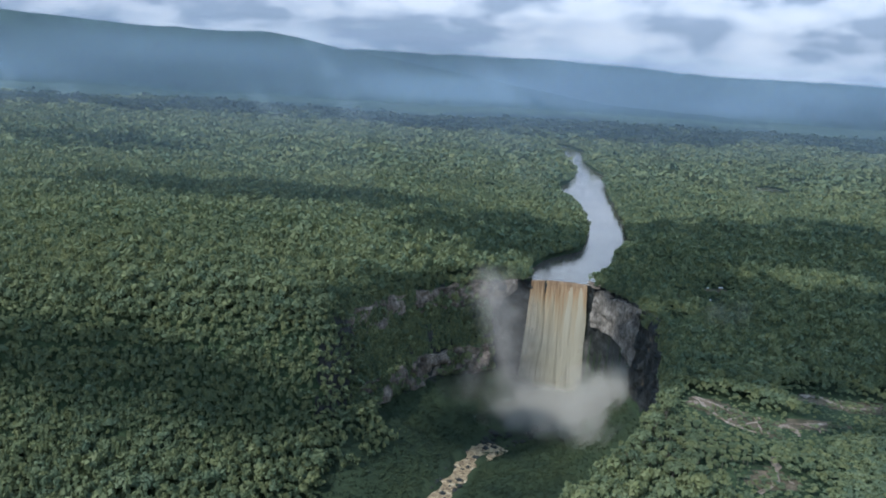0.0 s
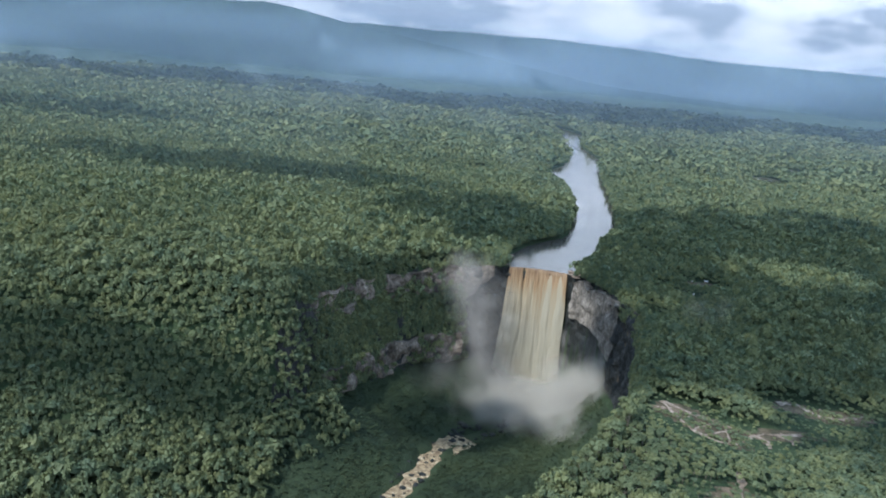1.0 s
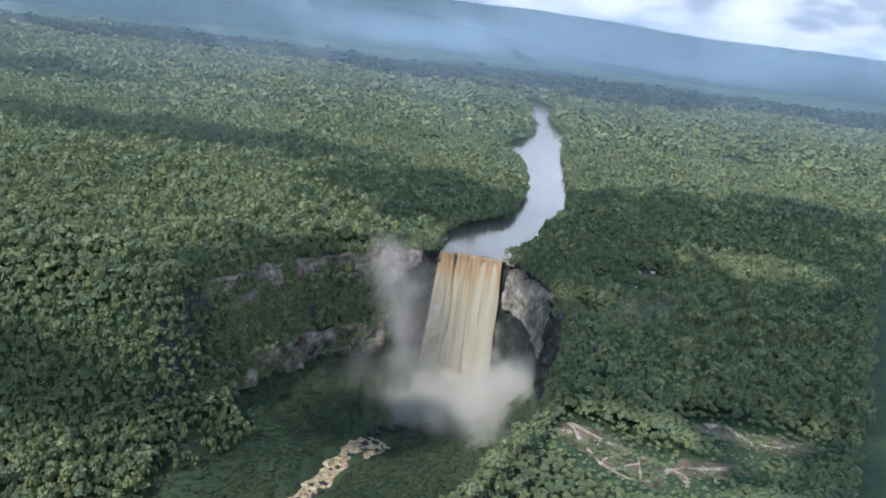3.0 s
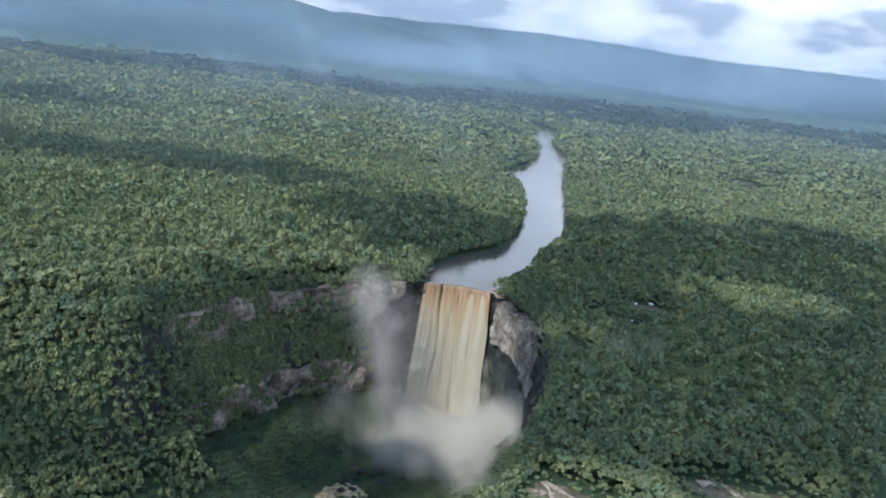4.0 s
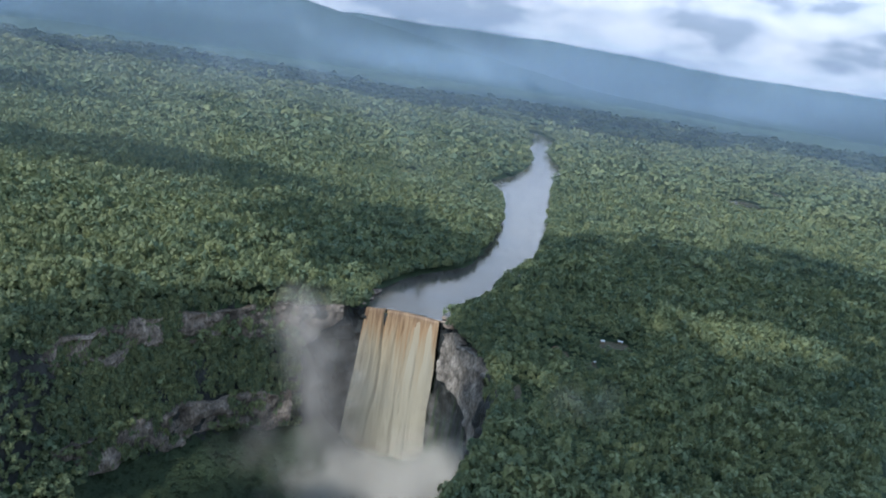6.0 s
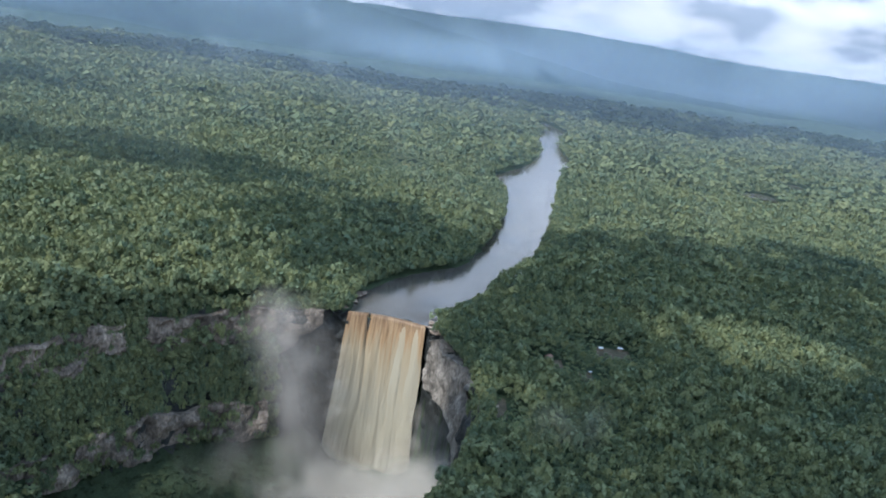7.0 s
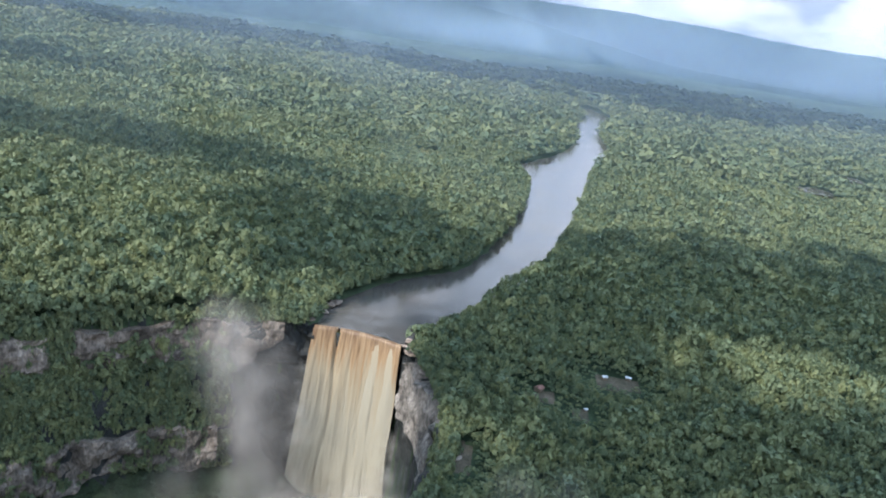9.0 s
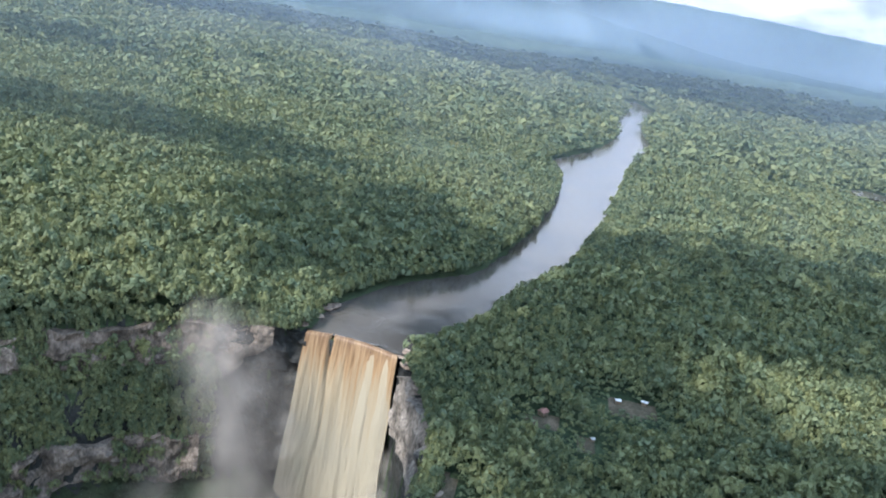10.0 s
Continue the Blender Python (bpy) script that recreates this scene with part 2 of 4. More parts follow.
def spray_material(name, colour, amount):
    """Fine drifting spray: each soft flake thins out towards its rim and in wisps."""
    m = bpy.data.materials.new(name)
    m.use_nodes = True
    n, l = m.node_tree.nodes, m.node_tree.links
    n.remove(n["Principled BSDF"])
    soft = n.new("ShaderNodeAttribute")
    soft.attribute_name = "soft"
    ease = n.new("ShaderNodeMapRange")
    ease.interpolation_type = "SMOOTHSTEP"
    l.new(soft.outputs["Fac"], ease.inputs["Value"])
    tc = n.new("ShaderNodeTexCoord")
    wisp = n.new("ShaderNodeTexNoise")
    wisp.inputs["Scale"].default_value, wisp.inputs["Detail"].default_value = 0.07, 3
    l.new(tc.outputs["Object"], wisp.inputs["Vector"])
    span = n.new("ShaderNodeMapRange")
    span.inputs["From Min"].default_value, span.inputs["From Max"].default_value = 0.32, 0.66
    span.inputs["To Min"].default_value, span.inputs["To Max"].default_value = amount * 0.75, amount * 1.25
    l.new(wisp.outputs["Fac"], span.inputs["Value"])
    mul = n.new("ShaderNodeMath")
    mul.operation = "MULTIPLY"
    l.new(ease.outputs["Result"], mul.inputs[0])
    l.new(span.outputs["Result"], mul.inputs[1])
    wet, thru, both = n.new("ShaderNodeBsdfDiffuse"), n.new("ShaderNodeBsdfTranslucent"), n.new("ShaderNodeMixShader")
    wet.inputs["Color"].default_value = thru.inputs["Color"].default_value = (*colour, 1)
    both.inputs["Fac"].default_value = 0.4
    l.new(wet.outputs["BSDF"], both.inputs[1])
    l.new(thru.outputs["BSDF"], both.inputs[2])
    see, mix = n.new("ShaderNodeBsdfTransparent"), n.new("ShaderNodeMixShader")
    l.new(mul.outputs[0], mix.inputs["Fac"])
    l.new(see.outputs["BSDF"], mix.inputs[1])
    l.new(both.outputs["Shader"], mix.inputs[2])
    l.new(mix.outputs["Shader"], n["Material Output"].inputs["Surface"])
    return m


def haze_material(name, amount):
    """A see-through sheet standing in for haze, its blue put into the colour: thickest a little over the trees and gone
    high up; lets most light pass and scatters some.
    """
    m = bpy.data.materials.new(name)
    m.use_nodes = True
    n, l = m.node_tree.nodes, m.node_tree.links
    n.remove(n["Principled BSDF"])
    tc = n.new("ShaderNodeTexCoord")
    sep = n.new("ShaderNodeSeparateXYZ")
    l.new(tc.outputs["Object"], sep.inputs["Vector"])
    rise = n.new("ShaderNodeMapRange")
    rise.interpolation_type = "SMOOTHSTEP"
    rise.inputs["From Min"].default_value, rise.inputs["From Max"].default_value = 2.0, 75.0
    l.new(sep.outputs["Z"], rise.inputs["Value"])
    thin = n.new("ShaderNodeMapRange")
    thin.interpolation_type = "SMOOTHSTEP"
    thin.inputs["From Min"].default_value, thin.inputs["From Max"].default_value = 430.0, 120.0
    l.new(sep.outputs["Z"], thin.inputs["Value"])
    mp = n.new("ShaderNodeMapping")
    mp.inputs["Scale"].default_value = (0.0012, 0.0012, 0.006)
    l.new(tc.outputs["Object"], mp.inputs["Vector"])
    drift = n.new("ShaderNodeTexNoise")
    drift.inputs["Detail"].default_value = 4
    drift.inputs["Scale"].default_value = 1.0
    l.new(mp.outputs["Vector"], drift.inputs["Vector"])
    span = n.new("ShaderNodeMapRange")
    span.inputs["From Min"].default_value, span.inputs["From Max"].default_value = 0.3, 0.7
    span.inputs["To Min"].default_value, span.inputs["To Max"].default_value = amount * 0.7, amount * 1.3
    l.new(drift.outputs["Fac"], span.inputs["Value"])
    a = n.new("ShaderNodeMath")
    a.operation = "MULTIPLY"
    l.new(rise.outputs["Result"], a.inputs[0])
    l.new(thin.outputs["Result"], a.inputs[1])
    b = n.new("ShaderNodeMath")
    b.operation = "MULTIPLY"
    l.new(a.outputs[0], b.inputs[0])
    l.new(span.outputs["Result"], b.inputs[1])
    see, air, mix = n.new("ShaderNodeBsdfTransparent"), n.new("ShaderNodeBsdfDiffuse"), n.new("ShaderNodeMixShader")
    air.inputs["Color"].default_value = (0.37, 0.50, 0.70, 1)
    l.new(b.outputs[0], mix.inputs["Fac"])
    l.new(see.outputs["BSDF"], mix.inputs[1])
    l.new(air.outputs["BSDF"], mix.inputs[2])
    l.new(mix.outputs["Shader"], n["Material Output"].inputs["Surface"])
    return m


M_MIST = spray_material("falling spray", (0.57, 0.548, 0.502), 0.13)
M_HAZE = spray_material("thin grey spray", (0.60, 0.575, 0.55), 0.036)
M_WATER = water_material()
M_FALL = fall_material("falling brown water", 1.0, -55.0)
M_FALL_PALE = fall_material("falling cream water", 16.0, -30.0)

# ---- plan of the place ----
rng = np.random.default_rng(7)
LEFT_BANK = [(98, 648), (100, 668), (104, 692), (117, 720), (137, 746), (160, 772), (174, 811), (183, 851), (196, 923), (206, 1001), (209, 1085), (203, 1145), (188, 1182), (222, 1262), (258, 1366), (288, 1510), (290, 1605), (307, 1775), (330, 1900), (300, 2050)]
RIGHT_BANK = [(143, 643), (152, 652), (160, 668), (176, 698), (185, 733), (196, 763), (217, 808), (234, 890), (247, 960), (258, 1030), (268, 1110), (286, 1235), (324, 1440), (325, 1570), (343, 1750), (376, 1900), (350, 2060)]
RIM_HEAD = [(60, 634), (84, 642), (98, 648), (110, 651), (127, 650), (143, 642), (154, 620), (165, 594), (171, 566)]
RIM_LEFT = [(60, 634), (38, 624), (18, 612), (2, 598), (-16, 577), (-34, 550), (-48, 532)]
RIM_SLOPE = [(-48, 532), (-62, 508), (-90, 494), (-130, 488), (-185, 484), (-260, 476), (-380, 460), (-540, 420), (-760, 300), (-900, -100), (-900, -900)]
RIM_RIGHT = [(171, 566), (171, 525), (162, 475), (150, 440), (138, 395), (116, 345), (95, 312), (77, 285), (61, 264), (28, 206), (4, 120), (30, -100), (0, -900)]


def dense(points, step):
    """A smooth line through the plan's points, with a vertex about every step metres."""
    p = np.array(points, float)
    out = []
    for i in range(len(p) - 1):
        a, b = p[i], p[i + 1]
        m0 = (b - p[i - 1]) / 2 if i else b - a
        m1 = (p[i + 2] - a) / 2 if i + 2 < len(p) else b - a
        n = max(1, int(np.hypot(*(b - a)) / step))
        s = (np.arange(n) / n)[:, None]
        out.append((2 * s**3 - 3 * s**2 + 1) * a + (s**3 - 2 * s**2 + s) * m0 + (3 * s**2 - 2 * s**3) * b + (s**3 - s**2) * m1)
    return np.vstack(out + [p[-1:]])


def vnoise(x, y, size, seed=0):
    """Smooth value noise from -1 to 1."""
    u, v = np.asarray(x, float) / size, np.asarray(y, float) / size
    i, j = np.floor(u).astype(np.int64), np.floor(v).astype(np.int64)
    f, g = u - i, v - j
    f, g = f * f * (3 - 2 * f), g * g * (3 - 2 * g)

    def h(a, b):
        k = (a * 374761393 + b * 668265263 + seed * 2147483647) & 0xFFFFFFFF
        k = ((k ^ (k >> 13)) * 1274126177) & 0xFFFFFFFF
        return ((k ^ (k >> 16)) & 0xFFFF) / 32767.5 - 1

    return (h(i, j) * (1 - f) + h(i + 1, j) * f) * (1 - g) + (h(i, j + 1) * (1 - f) + h(i + 1, j + 1) * f) * g


def inside(poly, x, y):
    x, y = np.asarray(x, float), np.asarray(y, float)
    c = np.zeros(x.shape, bool)
    for (x0, y0), (x1, y1) in zip(poly, np.roll(poly, -1, axis=0)):
        if y0 == y1:
            continue
        c ^= ((y0 > y) != (y1 > y)) & (x < (x1 - x0) * (y - y0) / (y1 - y0) + x0)
    return c


def distance(line, x, y, cap=1e9):
    x, y = np.asarray(x, float), np.asarray(y, float)
    best = np.full(x.shape, cap)
    for (x0, y0), (x1, y1) in zip(line[:-1], line[1:]):
        dx, dy = x1 - x0, y1 - y0
        s = np.clip(((x - x0) * dx + (y - y0) * dy) / (dx * dx + dy * dy + 1e-9), 0, 1)
        best = np.minimum(best, np.hypot(x - x0 - s * dx, y - y0 - s * dy))
    return best


bank_l, bank_r = dense(LEFT_BANK, 14), dense(RIGHT_BANK, 14)
RIVER = np.vstack([bank_l, bank_r[::-1]])
head, left, slope, right = dense(RIM_HEAD, 12), dense(RIM_LEFT, 12), dense(RIM_SLOPE, 25), dense(RIM_RIGHT, 14)
GORGE = np.vstack([head, right, slope[::-1], left[::-1]])
RAPID = dense([(121, 606), (92, 580), (62, 552), (45, 522), (33, 494), (21, 463), (2, 425), (-35, 360), (-70, 280), (-90, 150), (-70, -100), (-80, -700)], 5)
CLEAR = [(147, 290, 13, 8, 0.3), (158, 350, 25, 11, -0.75), (150, 362, 10, 8, -0.6), (190, 348, 18, 5, 0.1), (211, 381, 12, 8, -0.3), (231, 374, 18, 7, 0.2),
         (249, 634, 12, 9, 0.3), (231, 593, 4, 7, 0), (212, 606, 5, 8, 0), (178, 538, 8, 13, 0.2), (92, 1170, 18, 12, 0.2), (585, 1326, 26, 34, 0), (700, 1495, 20, 34, 0)]


def cleared(x, y):
    c = np.zeros(np.shape(x), bool)
    for cx, cy, a, b, turn in CLEAR:
        u, v = (x - cx) * np.cos(turn) + (y - cy) * np.sin(turn), -(x - cx) * np.sin(turn) + (y - cy) * np.cos(turn)
        c |= (u / a) ** 2 + (v / b) ** 2 < 1 + 0.5 * vnoise(x, y, 6, 3)
    return c


SLOPE_OUT, SLOPE_Z = (-46, -24, -8, 4, 18, 32, 75, 110), (0, -4, -12, -24, -50, -74, -98, -104)
PROFILES = ((head, (-3, -2, 0, 8, 16, 36, 70), (0, -1, -84, -92, -97, -103.5, -104)),
            (left, (-3, -2, 0, 7, 13.5, 14.5, 42, 70), (0, -1, -22, -26, -50, -67, -94, -104)),
            (slope, SLOPE_OUT, SLOPE_Z),
            (right, (-3, -2, 0, 5, 26, 50), (0, -1, -30, -58, -86, -104)))
FLOOR = -104.0


def height(x, y):
    """The ground's height over the plan: plateau, gorge, river bed."""
    x, y = np.asarray(x, float), np.asarray(y, float)
    far = np.clip((y - 900) / 1500, 0, 1)
    z = 2.5 + 2.5 * vnoise(x, y, 130, 1) + 1.2 * vnoise(x, y, 45, 2) + far * 10 * vnoise(x, y, 420, 5)
    z = z + 12.5 * np.clip((610 - y) / 240, 0, 1) * np.clip(x / 40, 0, 1)
    near = (np.abs(x) < 1100) & (y < 2200)
    d = np.full(x.shape, 1e3)
    d[near] = distance(RIVER, x[near], y[near])
    ins = np.zeros(x.shape, bool)
    ins[near] = inside(RIVER, x[near], y[near])
    z = np.where(ins, -2.0, z * np.clip(d / 25, 0.12, 1) + 0.4)
    low = (y < 700) & (np.abs(x) < 1000)
    if low.any():
        lx, ly = x[low], y[low]
        sign = np.where(inside(GORGE, lx, ly), 1.0, -1.0)
        gz = np.full(lx.shape, -1e3)
        near_rim = np.full(lx.shape, 1e3)
        ease = np.clip((-56 - lx) / 50, 0, 1)
        wob = 2.5 * vnoise(lx, ly, 18, 8) + 1.5 * vnoise(lx, ly, 7, 9)
        for line, ds, zs in PROFILES:
            dd = distance(line, lx, ly)
            near_rim = np.minimum(near_rim, dd)
            if line is slope:
                brow_z = np.where(sign < 0, np.interp(-dd, ds, zs), 0) * ease
            out_by = sign * dd + wob * np.clip((dd - 2) / 8, 0, 1)
            pz = np.interp(out_by, ds, zs)
            if line is slope:
                pz = pz * ease + np.interp(out_by, (-3, 0, 4, 22, 32, 75, 110), (0, -0.5, -8, -58, -74, -98, -104)) * (1 - ease)
            gz = np.maximum(gz, pz)
        gz = gz + np.maximum(z[low], 0) * np.clip(1 + gz / 26, 0, 1)
        cut = distance(RAPID, lx, ly) + 3.4 * vnoise(lx, ly, 11, 14) + 2.2 * vnoise(lx, ly, 4.5, 16)
        gz = np.minimum(gz, np.maximum(FLOOR - 2.2, FLOOR + (cut - 5.0) * 0.7 + 4.0 * np.clip(cut - 26, 0, None))) + 0.6 * vnoise(lx, ly, 9, 4)
        down = (sign > 0) | (near_rim < 3)
        z[low] = np.where(down & ~ins[low], np.minimum(z[low], gz), z[low]) + brow_z * (sign < 0)
    return z


def mesh_from(name, verts, faces, smooth=False):
    """A mesh from arrays of vertices and of triangles or quads."""
    me = bpy.data.meshes.new(name)
    verts, faces = np.asarray(verts, np.float32), np.asarray(faces, np.int32)
    k = faces.shape[1]
    me.vertices.add(len(verts))
    me.vertices.foreach_set("co", verts.ravel())
    me.loops.add(faces.size)
    me.loops.foreach_set("vertex_index", faces.ravel())
    me.polygons.add(len(faces))
    me.polygons.foreach_set("loop_start", np.arange(0, faces.size, k, dtype=np.int32))
    me.polygons.foreach_set("use_smooth", np.full(len(faces), smooth))
    me.update(calc_edges=True)
    return me


def grid_faces(nu, nv):
    i, j = np.meshgrid(np.arange(nu - 1), np.arange(nv - 1), indexing="ij")
    a = (i * nv + j).ravel()
    return np.stack([a, a + nv, a + nv + 1, a + 1], 1)


def thing(name, me, mat, label="", category="", group="", kind="", parent=None):
    """One mesh object with its material and tags; under a parent it is a part."""
    ob = new(name, me)
    if mat and not me.materials:
        me.materials.append(mat)
    ob.parent = parent
    return tagged(ob, label, category, group, kind)


def part(name, me, mat, parent, label=""):
    return thing(name, me, mat, label, parent=parent)


# ---- ground, one sheet to the horizon ----
def steps(*runs):
    out = []
    for a, b, s in runs:
        out.append(np.arange(a, b, s))
    return np.concatenate(out + [[runs[-1][1]]])


gx = steps((-4200, -1200, 150), (-1200, -420, 26), (-420, -110, 6), (-110, 190, 3.2), (190, 400, 7), (400, 1200, 26), (1200, 4200, 150))
gy = steps((-1500, 100, 60), (100, 270, 10), (270, 440, 4), (440, 660, 3.2), (660, 960, 7), (960, 1700, 16), (1700, 2500, 32), (2500, 4700, 70))
GX, GY = np.meshgrid(gx, gy, indexing="ij")
GZ = height(GX, GY)
ground_me = mesh_from("ground", np.stack([GX, GY, GZ], -1).reshape(-1, 3), grid_faces(len(gx), len(gy)), True)
for m in (M_SOIL, M_GRASS, M_FAR, M_WET_SHADE, M_MEADOW, M_SCRUB):
    ground_me.materials.append(m)
cx, cy = (GX[:-1, :-1] + GX[1:, 1:]) / 2, (GY[:-1, :-1] + GY[1:, 1:]) / 2
cz = (GZ[:-1, :-1] + GZ[1:, 1:]) / 2
steep = np.maximum(np.abs(GZ[1:, :-1] - GZ[:-1, :-1]) / np.diff(gx)[:, None], np.abs(GZ[:-1, 1:] - GZ[:-1, :-1]) / np.diff(gy)[None, :])
idx = np.where(cz < -63, 1, 0)
idx = np.where((steep > 2.2) & (cz < -1) & (cx > -60), 3, idx)
idx = np.where((cy > 2350 + 150 * vnoise(cx, cy, 300, 6)), 2, idx)
idx = np.where(cleared(cx, cy) & (cy < 1700), np.where(cy < 700, 5, 4), idx)
ground_me.polygons.foreach_set("material_index", idx.ravel().astype(np.int32))
ground_me.update()
thing("ground", ground_me, None, "forested plateau ground cut by a deep gorge", "ground", kind="structure")


# ---- far hills ----
def ridge(name, y0, depth, crest, base, mat, label, seed):
    """A long hill across the distance; crest(x) is its height."""
    xs = np.arange(-4400, 4401, 40.0)
    rows = []
    prof = ((0.0, 0.0), (0.35, 0.30), (0.7, 0.78), (0.92, 0.97), (1.0, 1.0), (1.15, 0.9))
    for s, h in prof:
        top = crest(xs)
        z = base + (top - base) * h + (12 * vnoise(xs, s * 900 + 0 * xs, 160, seed) + 6 * vnoise(xs, s * 500 + 0 * xs, 55, seed + 1)) * (0.6 if s < 0.95 else 0.35)
        rows.append(np.stack([xs, y0 + depth * s + 40 * vnoise(xs, 0 * xs + s * 300, 260, seed + 2), z], -1))
    v = np.stack(rows, 1).reshape(-1, 3)
    thing(name, mesh_from(name, v, grid_faces(len(xs), len(prof)), True), mat, label, "hill", kind="structure")


def skyline(az, el, y):
    """A crest's height over x at the distance y, from its rise over the level at each bearing."""
    def crest(x):
        e = np.interp(np.degrees(np.arctan2(x, y)), az, el)
        return 164 + np.tan(np.radians(e)) * np.hypot(x, y)
    return crest


ridge("backdrop_hills", 4200, 400, skyline((-42, -28, -24, -21, -14, -11.8, -9.6, -8, -6, -4, -1.5, 2, 6, 12, 42), (2.0, 2.3, 2.2, 2.0, 2.0, 2.12, 1.92, 1.64, 1.28, 0.98, 0.6, 0.1, -0.5, -1.4, -2.5), 4570.0), -30, M_RIDGE, "long blue forested table hill on the horizon", 21)
ridge("backdrop_far_hills", 4600, 200, skyline((-42, -12, -7, -4.5, 0, 4, 8, 12, 16, 19.5, 23, 28, 42), (0.8, 0.9, 1.22, 1.4, 1.30, 1.42, 1.43, 1.28, 1.10, 0.89, 0.90, 0.86, 0.6), 4790.0), -30, M_RIDGE, "pale blue line of hills farthest off", 25)

# ---- distance haze over the plateau: see-through blue sheets, one behind the other ----
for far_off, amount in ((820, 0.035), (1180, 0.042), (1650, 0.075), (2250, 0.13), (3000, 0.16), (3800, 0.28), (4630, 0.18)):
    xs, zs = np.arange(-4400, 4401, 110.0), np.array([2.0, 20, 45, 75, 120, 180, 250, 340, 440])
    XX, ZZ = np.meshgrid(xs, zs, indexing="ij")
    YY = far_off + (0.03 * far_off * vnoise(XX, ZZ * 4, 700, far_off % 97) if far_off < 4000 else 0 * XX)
    haze = thing("backdrop_haze_sheet", mesh_from("backdrop_haze_sheet", np.stack([XX, YY, ZZ], -1).reshape(-1, 3), grid_faces(len(xs), len(zs)), True), haze_material("haze sheet", amount), "see-through blue sheet standing in for haze over the forest", "haze", kind="structure")

# ---- river above the falls ----
def strip(name, a, b, z, across, mat, label, wave=0.0, lip=0.0, chop=0.0):
    """A water surface between two lines of the plan."""
    n = max(len(a), len(b)) * 2
    fa = np.stack([np.interp(np.linspace(0, len(a) - 1, n), np.arange(len(a)), a[:, k]) for k in (0, 1)], 1)
    fb = np.stack([np.interp(np.linspace(0, len(b) - 1, n), np.arange(len(b)), b[:, k]) for k in (0, 1)], 1)
    s = np.linspace(0, 1, across)[None, :, None]
    p = fa[:, None] * (1 - s) + fb[:, None] * s
    if lip:
        p[0, :, 1] += lip * np.sin(np.pi * s[0, :, 0])
    zz = z + wave * (1 + chop * np.exp(-np.arange(n) / 9.0))[:, None] * (vnoise(p[..., 0], p[..., 1], 5, 51) + 0.6 * vnoise(p[..., 0], p[..., 1], 2.2, 52))
    v = np.concatenate([p, zz[..., None]], -1).reshape(-1, 3)
    return thing(name, mesh_from(name, v, grid_faces(n, across), True), mat, label, "water", kind="structure")


wl_, wr_ = dense(LEFT_BANK, 6), dense(RIGHT_BANK, 6)
out_l = wl_ + np.stack([-3 + 0 * wl_[:, 0], 0 * wl_[:, 0]], 1)
out_r = wr_ + np.stack([3 + 0 * wr_[:, 0], 0 * wr_[:, 0]], 1)
out_l[0], out_r[0] = wl_[0], wr_[0]
strip("water_river", out_l, out_r, 0.0, 14, M_WATER, "broad brown river mirroring the bright sky", 0.03, 4.0, 6.0)

tang = np.gradient(RAPID, axis=0)
tang /= np.linalg.norm(tang, axis=1)[:, None]
nrm = np.stack([tang[:, 1], -tang[:, 0]], 1)
wid = 13.0 + 4 * np.exp(-((RAPID[:, 1] - 552) / 12) ** 2)
run = RAPID[:, 1] < 557
strip("water_rapids", (RAPID - nrm * wid[:, None])[run], (RAPID + nrm * wid[:, None])[run], FLOOR + 0.3, 26, M_FOAM, "tan foaming rapids running down the gorge", 0.35)


# ---- cliffs ----
def cliff(name, line, z_top, z_bot, out, mat, label, seed, lean=0.05, jag=1.0, flip=1, z_end=None):
    """A broken rock wall below a line of the plan: beds stepped in and out, and upright joints."""
    t = np.gradient(line, axis=0)
    t /= np.linalg.norm(t, axis=1)[:, None] + 1e-9
    nn = np.stack([t[:, 1], -t[:, 0]], 1) * flip
    s = np.concatenate([[0], np.cumsum(np.hypot(*np.diff(line, axis=0).T))])
    zs = np.linspace(1, 0, max(4, int((z_top - z_bot) / 1.6)))
    S, Z = np.meshgrid(s, zs, indexing="ij")
    top = z_top + 2.5 * vnoise(s, s * 0, 9, seed)
    bot = np.linspace(z_bot, z_bot if z_end is None else z_end, len(s)) + 4 * vnoise(s, s * 0, 13, seed + 1)
    zz = bot[:, None] + (top - bot)[:, None] * Z
    bed = np.round(zz / 5.5 + 0.3 * vnoise(S, zz, 30, seed + 2))
    push = out + jag * (1.3 * vnoise(bed * 7.7, S, 11, seed + 3) + 1.0 * np.sign(vnoise(S, zz, 5, seed + 4)) * np.abs(vnoise(S, zz, 5, seed + 4)) ** 0.5 + 0.5 * vnoise(S, zz, 2.0, seed + 5)) + lean * (z_top - zz)
    v = np.stack([line[:, 0:1] + nn[:, 0:1] * push, line[:, 1:2] + nn[:, 1:2] * push, zz], -1)
    back = np.stack([line[:, 0:1] - nn[:, 0:1] * 5 + 0 * push, line[:, 1:2] - nn[:, 1:2] * 5 + 0 * push, zz], -1)
    nu, nv = S.shape
    f = grid_faces(nu, nv)
    rim_a = np.arange(nu - 1) * nv
    off = nu * nv
    cap = np.stack([rim_a, rim_a + nv, rim_a + nv + off, rim_a + off], 1)
    return thing(name, mesh_from(name, np.vstack([v.reshape(-1, 3), back.reshape(-1, 3)]), np.vstack([f, cap]), False), mat, label, "cliff", kind="structure")


def offset(line, d):
    t = np.gradient(line, axis=0)
    t /= np.linalg.norm(t, axis=1)[:, None] + 1e-9
    return line + np.stack([t[:, 1], -t[:, 0]], 1) * d


